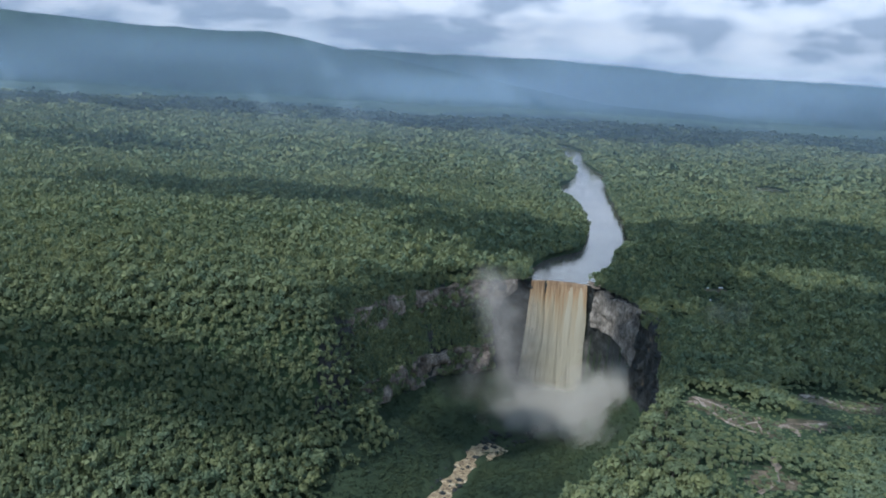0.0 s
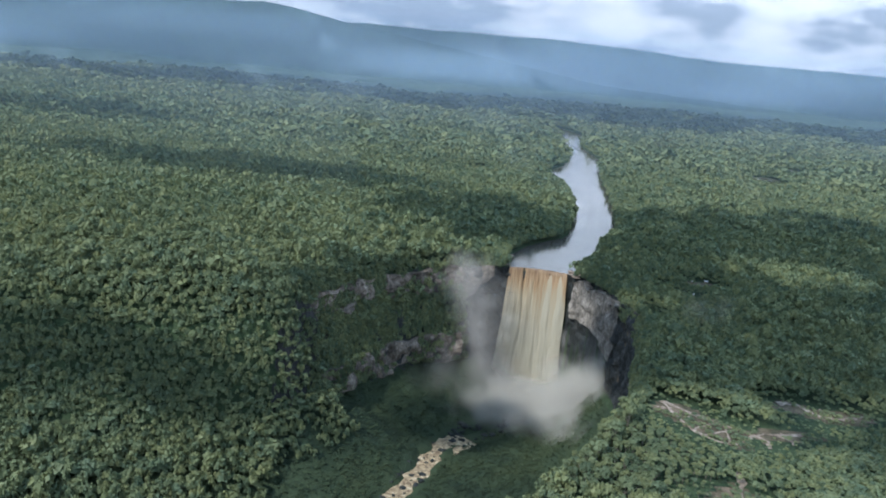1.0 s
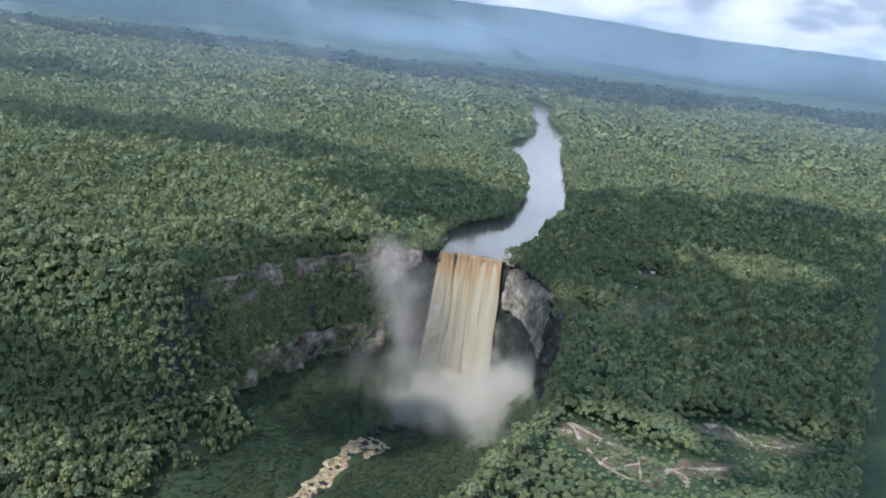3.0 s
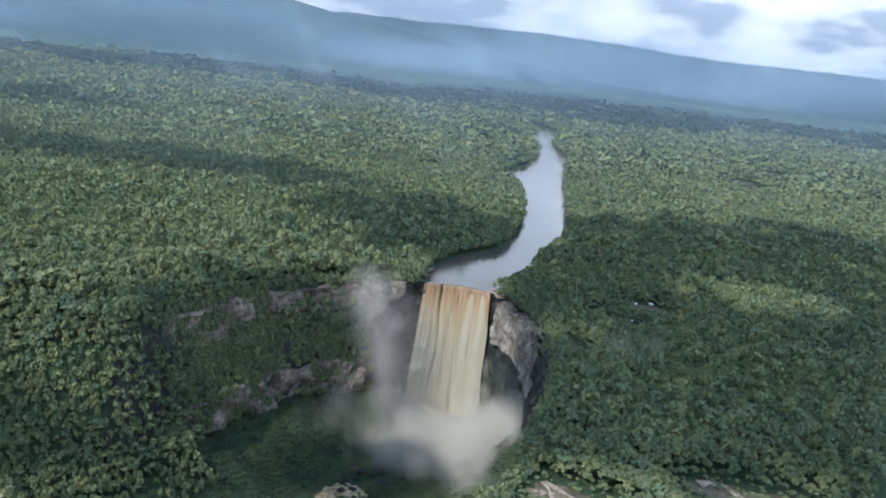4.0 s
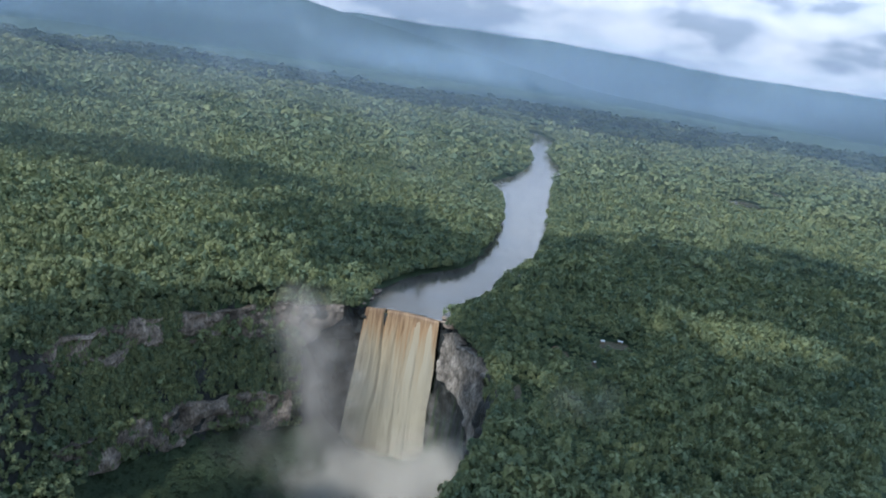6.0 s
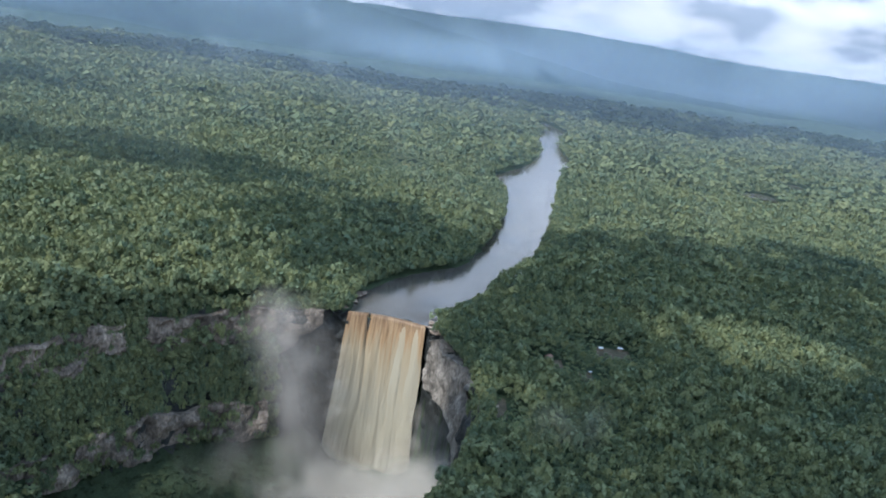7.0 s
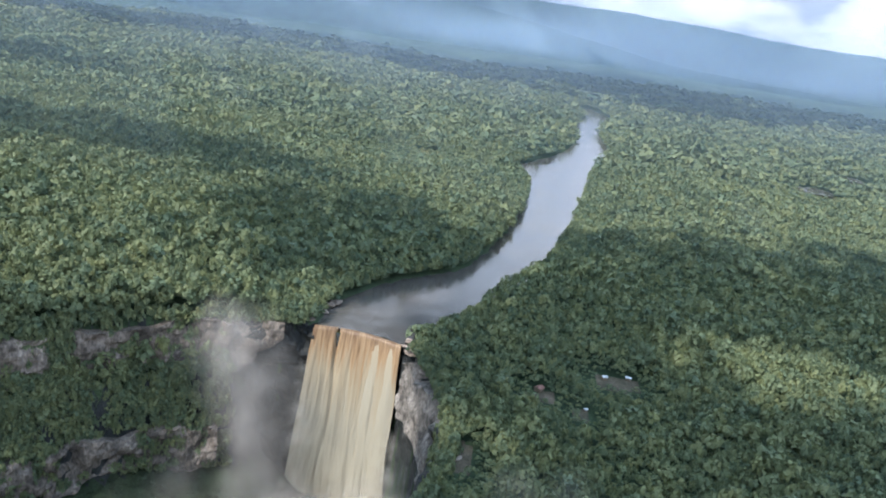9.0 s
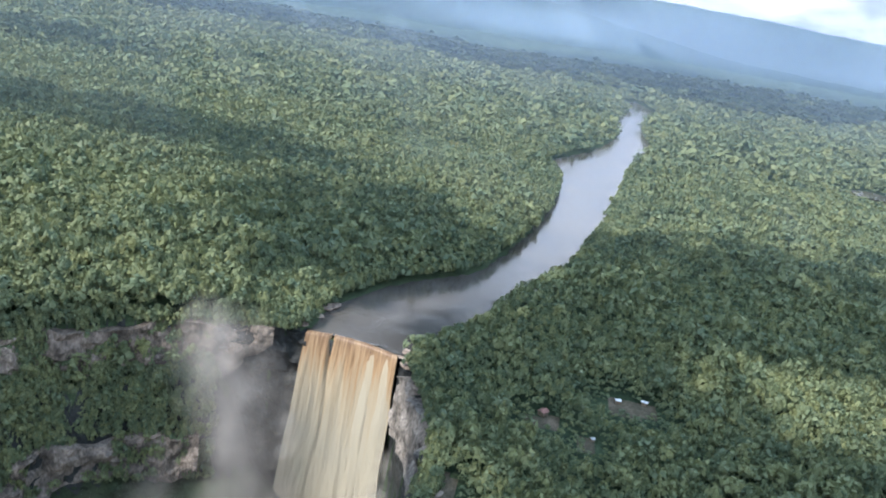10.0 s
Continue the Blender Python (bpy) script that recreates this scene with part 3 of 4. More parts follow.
headline = dense(RIM_HEAD, 1.6)
k1 = np.argmin(np.hypot(headline[:, 0] - 98, headline[:, 1] - 648))
k2 = np.argmin(np.hypot(headline[:, 0] - 143, headline[:, 1] - 642))
cliff("cliff_behind_falls", headline[max(0, k1 - 2):k2 + 3], -3.5, -98, -2.0, M_WET_SHADE, "wet and shaded dark rock wall behind the falling water", 70, 0.02, 0.7)
cliff("cliff_alcove", headline[:k1 + 1], 0.5, -96, 1.0, M_WET_SHADE, "dark wet rock wall beside the falls in spray", 71, 0.03, 1.4)
cliff("cliff_alcove_top", headline[:k1 - 8], 0.5, -26, 2.8, M_PALE, "pale broken sandstone band at the head of the gorge", 77, 0.04, 1.4, 1, -8)
cliff("cliff_right_alcove", headline[k2 + 9:], -1.0, -32, 2.6, M_PALE_FACE, "pale grey pitted sandstone face beside the falls", 72, 0.02, 1.0, 1, -40)
# shade of the falls and overhang is put into this foot's dark colour
cliff("cliff_right_alcove_foot", headline[k2:], -4, -98, -0.3, M_WET_SHADE, "overhung rock foot below the pale cliff, shade put into its colour", 78, 0.0, 0.8)
cliff("cliff_left_upper", dense(RIM_LEFT, 1.6), 0.5, -21, 2.2, M_PALE, "upper band of pale broken sandstone cliff", 73, 0.05, 1.6, -1)
cliff("cliff_left_lower", offset(dense(RIM_LEFT, 1.6), -16.0)[3:], -49, -69, 1.8, M_PALE, "lower band of pale rock above the green talus", 74, 0.05, 2.0, -1)
cliff("cliff_right", dense(RIM_RIGHT, 2.2)[:190], 2.0, -58, 1.5, M_WET_SHADE, "dark rock wall below the forest rim", 76, 0.06, 1.8)


# ---- the waterfall ----
def lip_point(u):
    """Along the lip from its left end, u from 0 to 1: place, and the way the water leaves."""
    x = 98.0 + 45.5 * u
    y = 648.4 - 6.5 * u + 4.0 * np.sin(np.pi * np.clip(u, 0, 1))
    return x, y


def curtain(u0, u1, z_end, lead, thick, seed, cols, rows=64, z0=0.15):
    """A sheet of falling water with ridged strands, closed at its back."""
    u = np.linspace(u0, u1, cols)
    s = np.linspace(0, 1, rows)
    U, S = np.meshgrid(u, s, indexing="ij")
    x, y = lip_point(U)
    end = z_end + 7 * vnoise(U * 300, 0 * U, 9, seed)
    lip = 0.03 if z0 > 0 else 0.0
    fall = np.clip((S - lip) / (1 - lip), 0, 1)
    top = 0.15 - z0 + (1.6 * np.abs(vnoise(U * 45, 0 * U, 2.5, seed + 6)) if z0 < 0 else 0)
    drop = top + (0.15 - end - top) * fall ** 1.25
    out = (1.5 * np.clip(S / 0.03, 0, 1) - 0.7 if z0 > 0 else 0.8) + lead * np.clip(S * 2.5, 0, 1) + 0.85 * np.sqrt(drop + 0.01)
    if z0 < 0:
        edge = np.sin(np.pi * (U - u0) / (u1 - u0)).clip(0) ** 0.5
        out = out - (0.9 + lead) * (1 - edge)
    sway = 2.0 * vnoise(U * 45, drop, 40, seed + 3)
    uu = U * 45.5 + sway
    ridges = (0.9 * np.abs(vnoise(uu, drop * 0.03, 5.5, seed + 1)) + 0.55 * vnoise(uu, drop * 0.05, 2.1, seed + 2) + 0.35 * vnoise(uu, drop * 0.07, 0.9, seed + 4) + 0.2 * vnoise(uu, drop * 0.25, 0.5, seed + 7)) * 0.4 * thick * np.clip(S * 5, 0.1, 1)
    spread = ((U - 1.0) * 8.5 + 1.5) * (drop / 104)
    wander = 0.7 * vnoise(drop, U * 20, 14, seed + 5) * np.clip(drop / 30, 0, 1)
    notch = 2.6 * np.exp(-((U - 0.27 - 0.0012 * drop) / 0.02) ** 2) * np.exp(-drop / 26)
    front = np.stack([x + spread + wander, y - out - ridges + notch, 0.15 - drop], -1)
    rear = front + np.array([0, 0.8, -0.25])
    f = grid_faces(cols, rows)
    gap = np.abs(U - 0.275 + 0.0012 * drop) < 0.016 * np.clip(1 - drop / 8, 0, 1)
    f = f[~gap.ravel()[f].all(axis=1) | (z0 < 0)]
    off = cols * rows
    e1, e2 = np.arange(rows - 1), (cols - 1) * rows + np.arange(rows - 1)
    sides = np.vstack([np.stack([e1, e1 + 1, e1 + 1 + off, e1 + off], 1), np.stack([e2, e2 + off, e2 + 1 + off, e2 + 1], 1)])
    return mesh_from("water_curtain", np.vstack([front.reshape(-1, 3), rear.reshape(-1, 3)]), np.vstack([f, f[:, ::-1] + off, sides]), True)


falls = tagged(new("waterfall"), "single-drop brown waterfall turning cream in a wide curtain", "waterfall")
part("water_curtain", curtain(0.0, 1.0, -99, 0.0, 1.0, 80, 240, 72), M_FALL, falls)
for a, b, lead, start, mat in ((0.0, 0.10, 0.25, -5.0, M_FALL), (0.10, 0.235, 0.2, -8.0, M_FALL), (0.33, 0.47, 0.2, -5.0, M_FALL), (0.47, 0.62, 0.35, -9.0, M_FALL), (0.635, 0.80, 0.6, -2.5, M_FALL_PALE), (0.80, 1.0, 0.7, -1.5, M_FALL_PALE)):
    part("strand", curtain(a, b, -97, lead, 0.9, int(90 + 70 * a), max(14, int(160 * (b - a))), 56, start), mat, falls)

# ---- boulders and slabs ----
def lump(seed, sub=2, flat=0.7, rough=0.35, blocky=0.0):
    """A rock-like closed mesh about two metres across."""
    bm = bmesh.new()
    bmesh.ops.create_icosphere(bm, subdivisions=sub, radius=1.0)
    for v in bm.verts:
        p = v.co.copy()
        k = 1 + rough * noise.noise(p * 1.3 + Vector((seed * 3.1, 0, 0))) + 0.4 * rough * noise.noise(p * 3.1 + Vector((0, seed, 0)))
        if blocky:
            m = max(abs(p.x), abs(p.y), abs(p.z))
            k *= 1 + blocky * (1 / m - 1)
        v.co = Vector((p.x * k, p.y * k, p.z * k * flat))
    me = bpy.data.meshes.new("rock")
    bm.to_mesh(me)
    bm.free()
    return me


ROCKS = [lump(i, 2, 0.6 + 0.1 * (i % 3), 0.5, 0.6) for i in range(5)]
for m in ROCKS:
    m.materials.append(M_WET_SHADE)
SLABS = [lump(20 + i, 2, 0.28, 0.45, 0.8) for i in range(4)]
for m in SLABS:
    m.materials.append(M_SAND)


def boulder(x, y, z, size, i, pale=False):
    ob = new("rock_slab" if pale else "boulder", (SLABS if pale else ROCKS)[i % (4 if pale else 5)])
    ob.matrix_world = pose(x, y, z, 0, 0, (i * 77) % 360) @ Matrix.Diagonal((size, size * (0.6 + 0.1 * (i % 5)), size * 0.8, 1))
    if pale:
        return tagged(ob, "flat pale sandstone slab lying bare on the plateau", "rock", "pale rock slabs")
    return tagged(ob, "dark wet boulder standing in the tan rapids", "boulder", "boulders in the rapids")


for i in range(110):
    k = int(rng.uniform(14, 52)) if i < 60 else int(rng.uniform(2, 17))
    side = rng.uniform(-1.5, 1.5) if i < 60 else rng.uniform(-2.6, 1.6)
    p = RAPID[k] + nrm[k] * 5.5 * side
    boulder(p[0], p[1], float(max(height(p[0:1], p[1:2])[0], FLOOR + 0.1)) + 0.1, rng.uniform(0.6, 2.0) if i < 60 else rng.uniform(0.8, 3.2), i)
SLAB_SPOTS = [(146, 641, 0.5), (150, 638, 0.8), (148, 645, 0.3), (95, 652, 0.2), (92, 657, 0.4), (97, 665, 0.2), (94, 662, 0.2), (99, 676, 0.2), (101, 681, 0.2), (176, 549, 2), (178, 536, 2), (149, 634, 1), (153, 630, 1)]
for i, (x, y, z) in enumerate(SLAB_SPOTS):
    boulder(x, y, float(max(height(np.array([x]), np.array([y]))[0], 0)) + 0.4, 2.2 + 0.5 * (i % 3), i, True)
for cx_, cy_, a, b, turn in CLEAR[:6]:
    for i in range(3):
        u, v = rng.uniform(-1, 1) * a, rng.uniform(-0.6, 0.6) * b
        x, y = cx_ + u * math.cos(turn) - v * math.sin(turn), cy_ + u * math.sin(turn) + v * math.cos(turn)
        if not inside(GORGE, np.array([x]), np.array([y]))[0]:
            boulder(x, y, float(height(np.array([x]), np.array([y]))[0]) + 0.15, rng.uniform(0.5, 1.2), i, True)


def path(points, width, label):
    """A worn strip of bare sand lying on the ground."""
    line = dense(points, 1.5)
    t = np.gradient(line, axis=0)
    t /= np.linalg.norm(t, axis=1)[:, None]
    k = np.arange(len(line))
    w = width * (1 + 0.75 * vnoise(k, 0 * k, 3, 23 + int(width * 10)))
    nn = np.stack([t[:, 1], -t[:, 0]], 1)
    cols = [line + nn * (w * s)[:, None] + nn * (0.8 * width * vnoise(k, 0 * k + s * 9, 3, 24))[:, None] for s in (-0.5, -0.2, 0.2, 0.5)]
    p = np.stack(cols, 1)
    z = height(p[..., 0], p[..., 1]) + np.array([0.15, 0.45, 0.45, 0.15])
    thing("path", mesh_from("path", np.concatenate([p, z[..., None]], -1).reshape(-1, 3), grid_faces(len(line), 4), True), M_SAND, label, "path", kind="structure")


for pts, w in (([(144, 371), (145.5, 357), (148, 349), (152.5, 339), (162, 333.5), (170, 338), (177, 345.5)], 1.5), ([(144, 371), (153.5, 361.5), (163.5, 354), (171.5, 349), (177, 345.5), (188, 347), (200, 350)], 1.6),
               ([(150, 345), (157, 350), (163.5, 354)], 0.9), ([(153, 340), (162, 345), (171.5, 349)], 0.9), ([(162, 334), (164, 342), (166, 352)], 0.8), ([(148, 349), (151, 356), (153.5, 361)], 0.8),
               ([(177, 345.5), (181, 340), (179, 333)], 1.0), ([(188, 347), (192, 343), (191, 338)], 0.9),
               ([(203, 385), (210, 387), (215, 383), (217.5, 375), (220, 369)], 2.6), ([(217.5, 375), (228, 372), (242, 377)], 1.8), ([(138, 280), (146.5, 286), (152, 297), (158, 310)], 2.4)):
    path(pts, w, "worn pale sandstone track through brown scrub")


# ---- forest ----
def crown_arrays(seed, sub, rough, cut):
    """A lobed tree crown about two metres across as arrays; what lies under the cut is left away."""
    bm = bmesh.new()
    bmesh.ops.create_icosphere(bm, subdivisions=sub, radius=1.0)
    r = random.Random(seed)
    lobes = [(Vector((r.uniform(-1, 1), r.uniform(-1, 1), r.uniform(-0.2, 1))).normalized(), r.uniform(0.25, 0.75)) for _ in range(r.randint(4, 7))]
    sx, sy = r.uniform(0.75, 1.2), r.uniform(-0.35, 0.35)
    for v in bm.verts:
        p = v.co.normalized()
        k = 0.5
        for d, w in lobes:
            k = max(k, 0.5 + w * max(0.0, (p.dot(d) - 0.6) / 0.4) ** 0.5)
        k += rough * noise.noise(p * 2.7 + Vector((seed * 5.3, 1, 2))) + rough * noise.noise(p * 6.1 + Vector((seed, 3, 2)))
        v.co = Vector((p.x * k * sx + sy * p.z * k, p.y * k / sx, p.z * k))
    bmesh.ops.delete(bm, geom=[v for v in bm.verts if v.co.z < cut], context="VERTS")
    bmesh.ops.triangulate(bm, faces=bm.faces[:])
    bm.verts.index_update()
    a = np.array([v.co[:] for v in bm.verts])
    f = np.array([[v.index for v in q.verts] for q in bm.faces])
    bm.free()
    return a, f


def leafy(seed, core, sprays, size, low):
    """A tree crown about two metres across: lobes covered with loose leaf sprays over a sparse inner core, as arrays."""
    r = np.random.default_rng(seed)
    k = int(r.integers(5, 9))
    turn = r.uniform(0, 6.283) + np.arange(k) * 6.283 / k + r.uniform(-0.4, 0.4, k)
    far = r.uniform(0.38, 0.72, k)
    c = np.stack([far * np.cos(turn), far * np.sin(turn), r.uniform(-0.05, 0.5, k)], 1)
    c = np.vstack([c, [[r.uniform(-0.15, 0.15), r.uniform(-0.15, 0.15), 0.55]]])
    lr = r.uniform(0.30, 0.48, k + 1)
    n = core + sprays
    own = r.choice(k + 1, n * 3, p=lr ** 2 / (lr ** 2).sum())
    d = r.normal(0, 1, (n * 3, 3)) + c[own] * 1.2 + np.array([0, 0, 0.55])
    d /= np.linalg.norm(d, axis=1)[:, None]
    p = c[own] + d * (lr[own] * r.uniform(0.82, 1.12, n * 3))[:, None]
    keep = np.nonzero(p[:, 2] > low)[0][:n]
    p, d, own = p[keep], d[keep], own[keep]
    s_ = size * r.uniform(0.6, 1.35, len(p))
    p[:core] = c[own[:core]] + d[:core] * (lr[own[:core]] * 0.55)[:, None]
    s_[:core] = 0.5
    q = d + r.normal(0, 0.38, d.shape)
    q /= np.linalg.norm(q, axis=1)[:, None]
    e1 = np.cross(q, [0.31, 0.17, 0.93])
    e1 /= np.linalg.norm(e1, axis=1)[:, None]
    e2 = np.cross(q, e1)
    th = r.uniform(0, 6.283, len(p))[:, None] + np.array([0, 2.094, 4.189]) + r.uniform(-0.4, 0.4, (len(p), 3))
    v = p[:, None] + (e1[:, None] * np.cos(th)[..., None] + e2[:, None] * np.sin(th)[..., None]) * s_[:, None, None]
    return v.reshape(-1, 3), np.arange(len(p) * 3).reshape(-1, 3)


PUFF = [crown_arrays(30 + i, 1, 0.28, -0.35) for i in range(14)]
NEAR = [leafy(i, 10, 52, 0.29, -0.15) for i in range(16)]
MIDDLE = [leafy(30 + i, 10, 44, 0.30, -0.3) for i in range(14)]
EDGE = [leafy(90 + i, 10, 40, 0.31, -0.45) for i in range(12)]
WALL = [leafy(120 + i, 8, 40, 0.31, -0.35) for i in range(14)]
CARPET = [leafy(150 + i, 4, 17, 0.42, -0.05) for i in range(18)]
SHADY = [leafy(200 + i, 6, 32, 0.32, -0.05) for i in range(18)]
FARC = [leafy(60 + i, 2, 8, 0.57, 0.0) for i in range(12)]


def scatter(x0, x1, y0, y1, step, jitter=0.42):
    xs, ys = np.meshgrid(np.arange(x0, x1, step), np.arange(y0, y1, step), indexing="ij")
    n = xs.shape
    xs = xs + rng.uniform(-jitter, jitter, n) * step
    ys = ys + rng.uniform(-jitter, jitter, n) * step
    return xs.ravel(), ys.ravel()


def in_cone(x, y, pad=60):
    return (np.abs(x - 0.0) < 0.60 * y + pad)


def plant(x, y, bank=3.0):
    """Which of the places can carry a tree, and the ground's height there."""
    z = height(x, y)
    ok = ~cleared(x, y)
    near = y < 2150
    wet = np.zeros(x.shape, bool)
    wet[near] = inside(RIVER, x[near], y[near]) | (distance(RIVER, x[near], y[near], 50) < bank)
    ok &= ~wet
    e = 1.5
    g = np.hypot(height(x + e, y) - height(x - e, y), height(x, y + e) - height(x, y - e)) / (2 * e)
    ok &= (g < 3.2) | (x < 0)
    return ok, z, g


def forest(name, templates, x, y, z, radius, tall, label, lift=0.62, mat=None, half=0.42, smooth=True):
    """One joined canopy of crowns at the given places."""
    vs, fs, tints, base = [], [], [], 0
    which = rng.integers(0, len(templates), len(x))
    for k, (a, f) in enumerate(templates):
        sel = np.nonzero(which == k)[0]
        if not len(sel):
            continue
        th = rng.uniform(0, 2 * np.pi, len(sel))
        c, s = np.cos(th), np.sin(th)
        R, T = radius[sel], tall[sel]
        v = np.empty((len(sel), len(a), 3))
        v[..., 0] = (c[:, None] * a[:, 0] - s[:, None] * a[:, 1]) * R[:, None] + x[sel][:, None]
        v[..., 1] = (s[:, None] * a[:, 0] + c[:, None] * a[:, 1]) * R[:, None] + y[sel][:, None]
        v[..., 2] = a[:, 2] * (T * half)[:, None] + (z[sel] + T * lift)[:, None]
        fs.append((f[None] + (np.arange(len(sel)) * len(a))[:, None, None] + base).reshape(-1, 3))
        vs.append(v.reshape(-1, 3))
        tints.append(np.repeat(rng.random(len(sel)), len(a)))
        base += len(sel) * len(a)
    me = mesh_from(name, np.vstack(vs), np.vstack(fs), smooth)
    me.attributes.new("tint", "FLOAT", "POINT").data.foreach_set("value", np.concatenate(tints).astype(np.float32))
    return thing(name, me, mat or M_LEAF, label, "forest", kind="stuff")


# nearest stretch, to the gorge and its rims
def crowns(x0, x1, y0, y1, step, r0, r1, h0, h1, edge):
    """Places, radii and heights of trees in one stretch of the plan."""
    x, y = scatter(x0, x1, y0, y1, step)
    keep = in_cone(x, y, 40)
    x, y = x[keep], y[keep]
    ok, z, g = plant(x, y, edge)
    x, y, z, g = x[ok], y[ok], z[ok], g[ok]
    big = np.where(rng.random(len(x)) < 0.13, rng.uniform(1.25, 1.85, len(x)), 1) * (1 + 0.24 * vnoise(x, y, 60, 15) + 0.14 * vnoise(x, y, 17, 33))
    rad = rng.uniform(r0, r1, len(x)) * big
    tall = rng.uniform(h0, h1, len(x)) * big ** 0.8
    tall = np.where(distance(RIVER, x, y, 50) < 11, np.minimum(tall, 9.5), tall)
    for cx_, cy_, a, b, turn in CLEAR[:10]:
        dx, dy = x - cx_ + 2, y - cy_ + 6
        q = np.clip((np.hypot((dx * np.cos(turn) + dy * np.sin(turn)) / (a + 4), (-dx * np.sin(turn) + dy * np.cos(turn)) / (b + 6)) - 0.95) / 0.85, 0, 1)
        tall, rad = tall * (0.30 + 0.70 * q), rad * (0.5 + 0.5 * q)
    for px, py in ((586, 1342), (700, 1516), (82, 1170)):
        low = np.exp(-((x - px + 18) / 50) ** 2 - ((y - py + 50) / 62) ** 2)
        tall, rad = tall * (1 - 0.8 * low), rad * (1 - 0.5 * low)
    return x, y, z, g, rad, tall


def joined(*sets):
    return [np.concatenate(q) for q in zip(*sets)]


x, y, z, g, rad, tall = joined(crowns(-490, 60, 380, 720, 3.2, 1.2, 3.2, 5.5, 12.5, 0.6),
                               crowns(60, 490, 240, 480, 3.2, 1.4, 2.9, 6.0, 11.0, 0.6),
                               crowns(60, 490, 480, 720, 2.7, 1.2, 2.5, 6.0, 10.5, 0.6))
gin = inside(GORGE, x, y)
bare = gin & (z < -70) & (x > -50 + 0.10 * (y - 440)) & (y > 330)
bare |= gin & (x > 60)
bare |= distance(head, x, y) < 1.5
x, y, z, g, rad, tall = (q[~bare] for q in (x, y, z, g, rad, tall))
tall = tall * np.where(g > 0.8, 0.72, 1.0)


def clinging(line, ds, zs, n, side, cover=None):
    """Trees and bushes spread evenly over a wall: line is its rim, ds and zs its profile."""
    t = np.gradient(line, axis=0)
    t /= np.linalg.norm(t, axis=1)[:, None] + 1e-9
    arc = np.concatenate([[0], np.cumsum(np.hypot(np.diff(ds), np.diff(zs)))])
    k = rng.integers(0, len(line), n)
    a = rng.uniform(0, arc[-1], n)
    d, pz = np.interp(a, arc, ds), np.interp(a, arc, zs)
    px = line[k, 0] + t[k, 1] * d * side + rng.uniform(-1, 1, n)
    py = line[k, 1] - t[k, 0] * d * side + rng.uniform(-1, 1, n)
    ok = np.ones(n, bool) if cover is None else cover(px, py, pz, k)
    px, py, pz = px[ok], py[ok], pz[ok]
    return px, py, pz - 3.0 + 4.0 * np.clip(1 + pz / 26, 0, 1), rng.uniform(1.2, 2.5, len(px)), rng.uniform(5.5, 8.5, len(px))


lw = dense(RIM_LEFT, 1.0)
sw = dense(RIM_SLOPE, 1.0)[:430]
rw = dense(RIM_RIGHT, 1.0)[:360]
upper = clinging(lw, (-4, 0, 2.6, 4), (1, 0, -19, -22), 1100, -1, lambda px, py, pz, k: (pz > -2) | (px < 2) | (vnoise(k * 1.0, pz * 1.5, 9, 18) > 0.25))
ledge = clinging(lw, (3, 8, 14.5), (-21, -26, -49), 1400, -1)
lower = clinging(lw, (15, 16.5, 17.5, 19), (-49, -50, -67, -69), 1000, -1, lambda px, py, pz, k: (px < -32) | (vnoise(k * 1.0, pz, 8, 19) > -0.12))
flank = clinging(sw, (-8, 4, 18, 32, 50), (-12, -24, -50, -74, -84), 4200, -1)
flank = (flank[0], flank[1], height(flank[0], flank[1]) - 1.0, flank[3], flank[4])
brow = clinging(rw, (-7, -3, -0.5, 1.5), (1, 0, -5, -12), 1500, 1)
brow = (brow[0], brow[1], brow[2] + 12.5 * np.clip((610 - brow[1]) / 240, 0, 1), brow[3], brow[4])
crest = clinging(headline[:k1 - 2], (-5, -1, 1), (1, 0, -2), 200, 1)
crest_r = clinging(headline[k2 + 7:], (-8, -4, -1), (1, 0, -1), 330, 1)
ex, ey, ez, er, et = joined(upper, ledge, lower, brow, crest, crest_r)
forest("forest_edge", EDGE, ex, ey, ez, er, et, "trees and bushes clinging to the cliffs and rims", 0.5, None, 0.5, False)
forest("forest_wall", WALL, *flank, "trees covering the steep gorge wall", 0.5, None, 0.5, False)
tall = np.where((x > 122) & (y < 420) & (x < 250), np.minimum(tall, np.clip(5.2 + (y - 335) * 0.075, 5.2, 11)), tall)
single = (x > 55) & (x < 185) & (y > 255) & (y < 440) & (z > 2)
pick = np.nonzero(single)[0]
pick = pick[np.argsort(np.hypot(x[pick] - 112, y[pick] - 312))][:290]
rest = np.ones(len(x), bool)
rest[pick] = False
lone = np.stack([x, y, z, rad, tall], 1)[pick]
bank = rest & (distance(RIVER, x, y, 50) < 8)
rest &= ~bank
forest("forest_bank", EDGE, x[bank], y[bank], z[bank], rad[bank], tall[bank], "riverside trees with foliage down to the water", 0.48, None, 0.52, False)
fine = rest & ((x < 60) & (y < 640) | (y < 420))
far_ = rest & ~fine
forest("forest_canopy", NEAR, x[fine], y[fine], z[fine], rad[fine], tall[fine], "dense green rainforest canopy on gorge rim and slopes", 0.66, None, 0.34, False)
forest("forest_canopy", SHADY, x[far_], y[far_], z[far_], rad[far_], tall[far_], "shaded green rainforest canopy on the plateau by the falls", 0.66, None, 0.34, False)

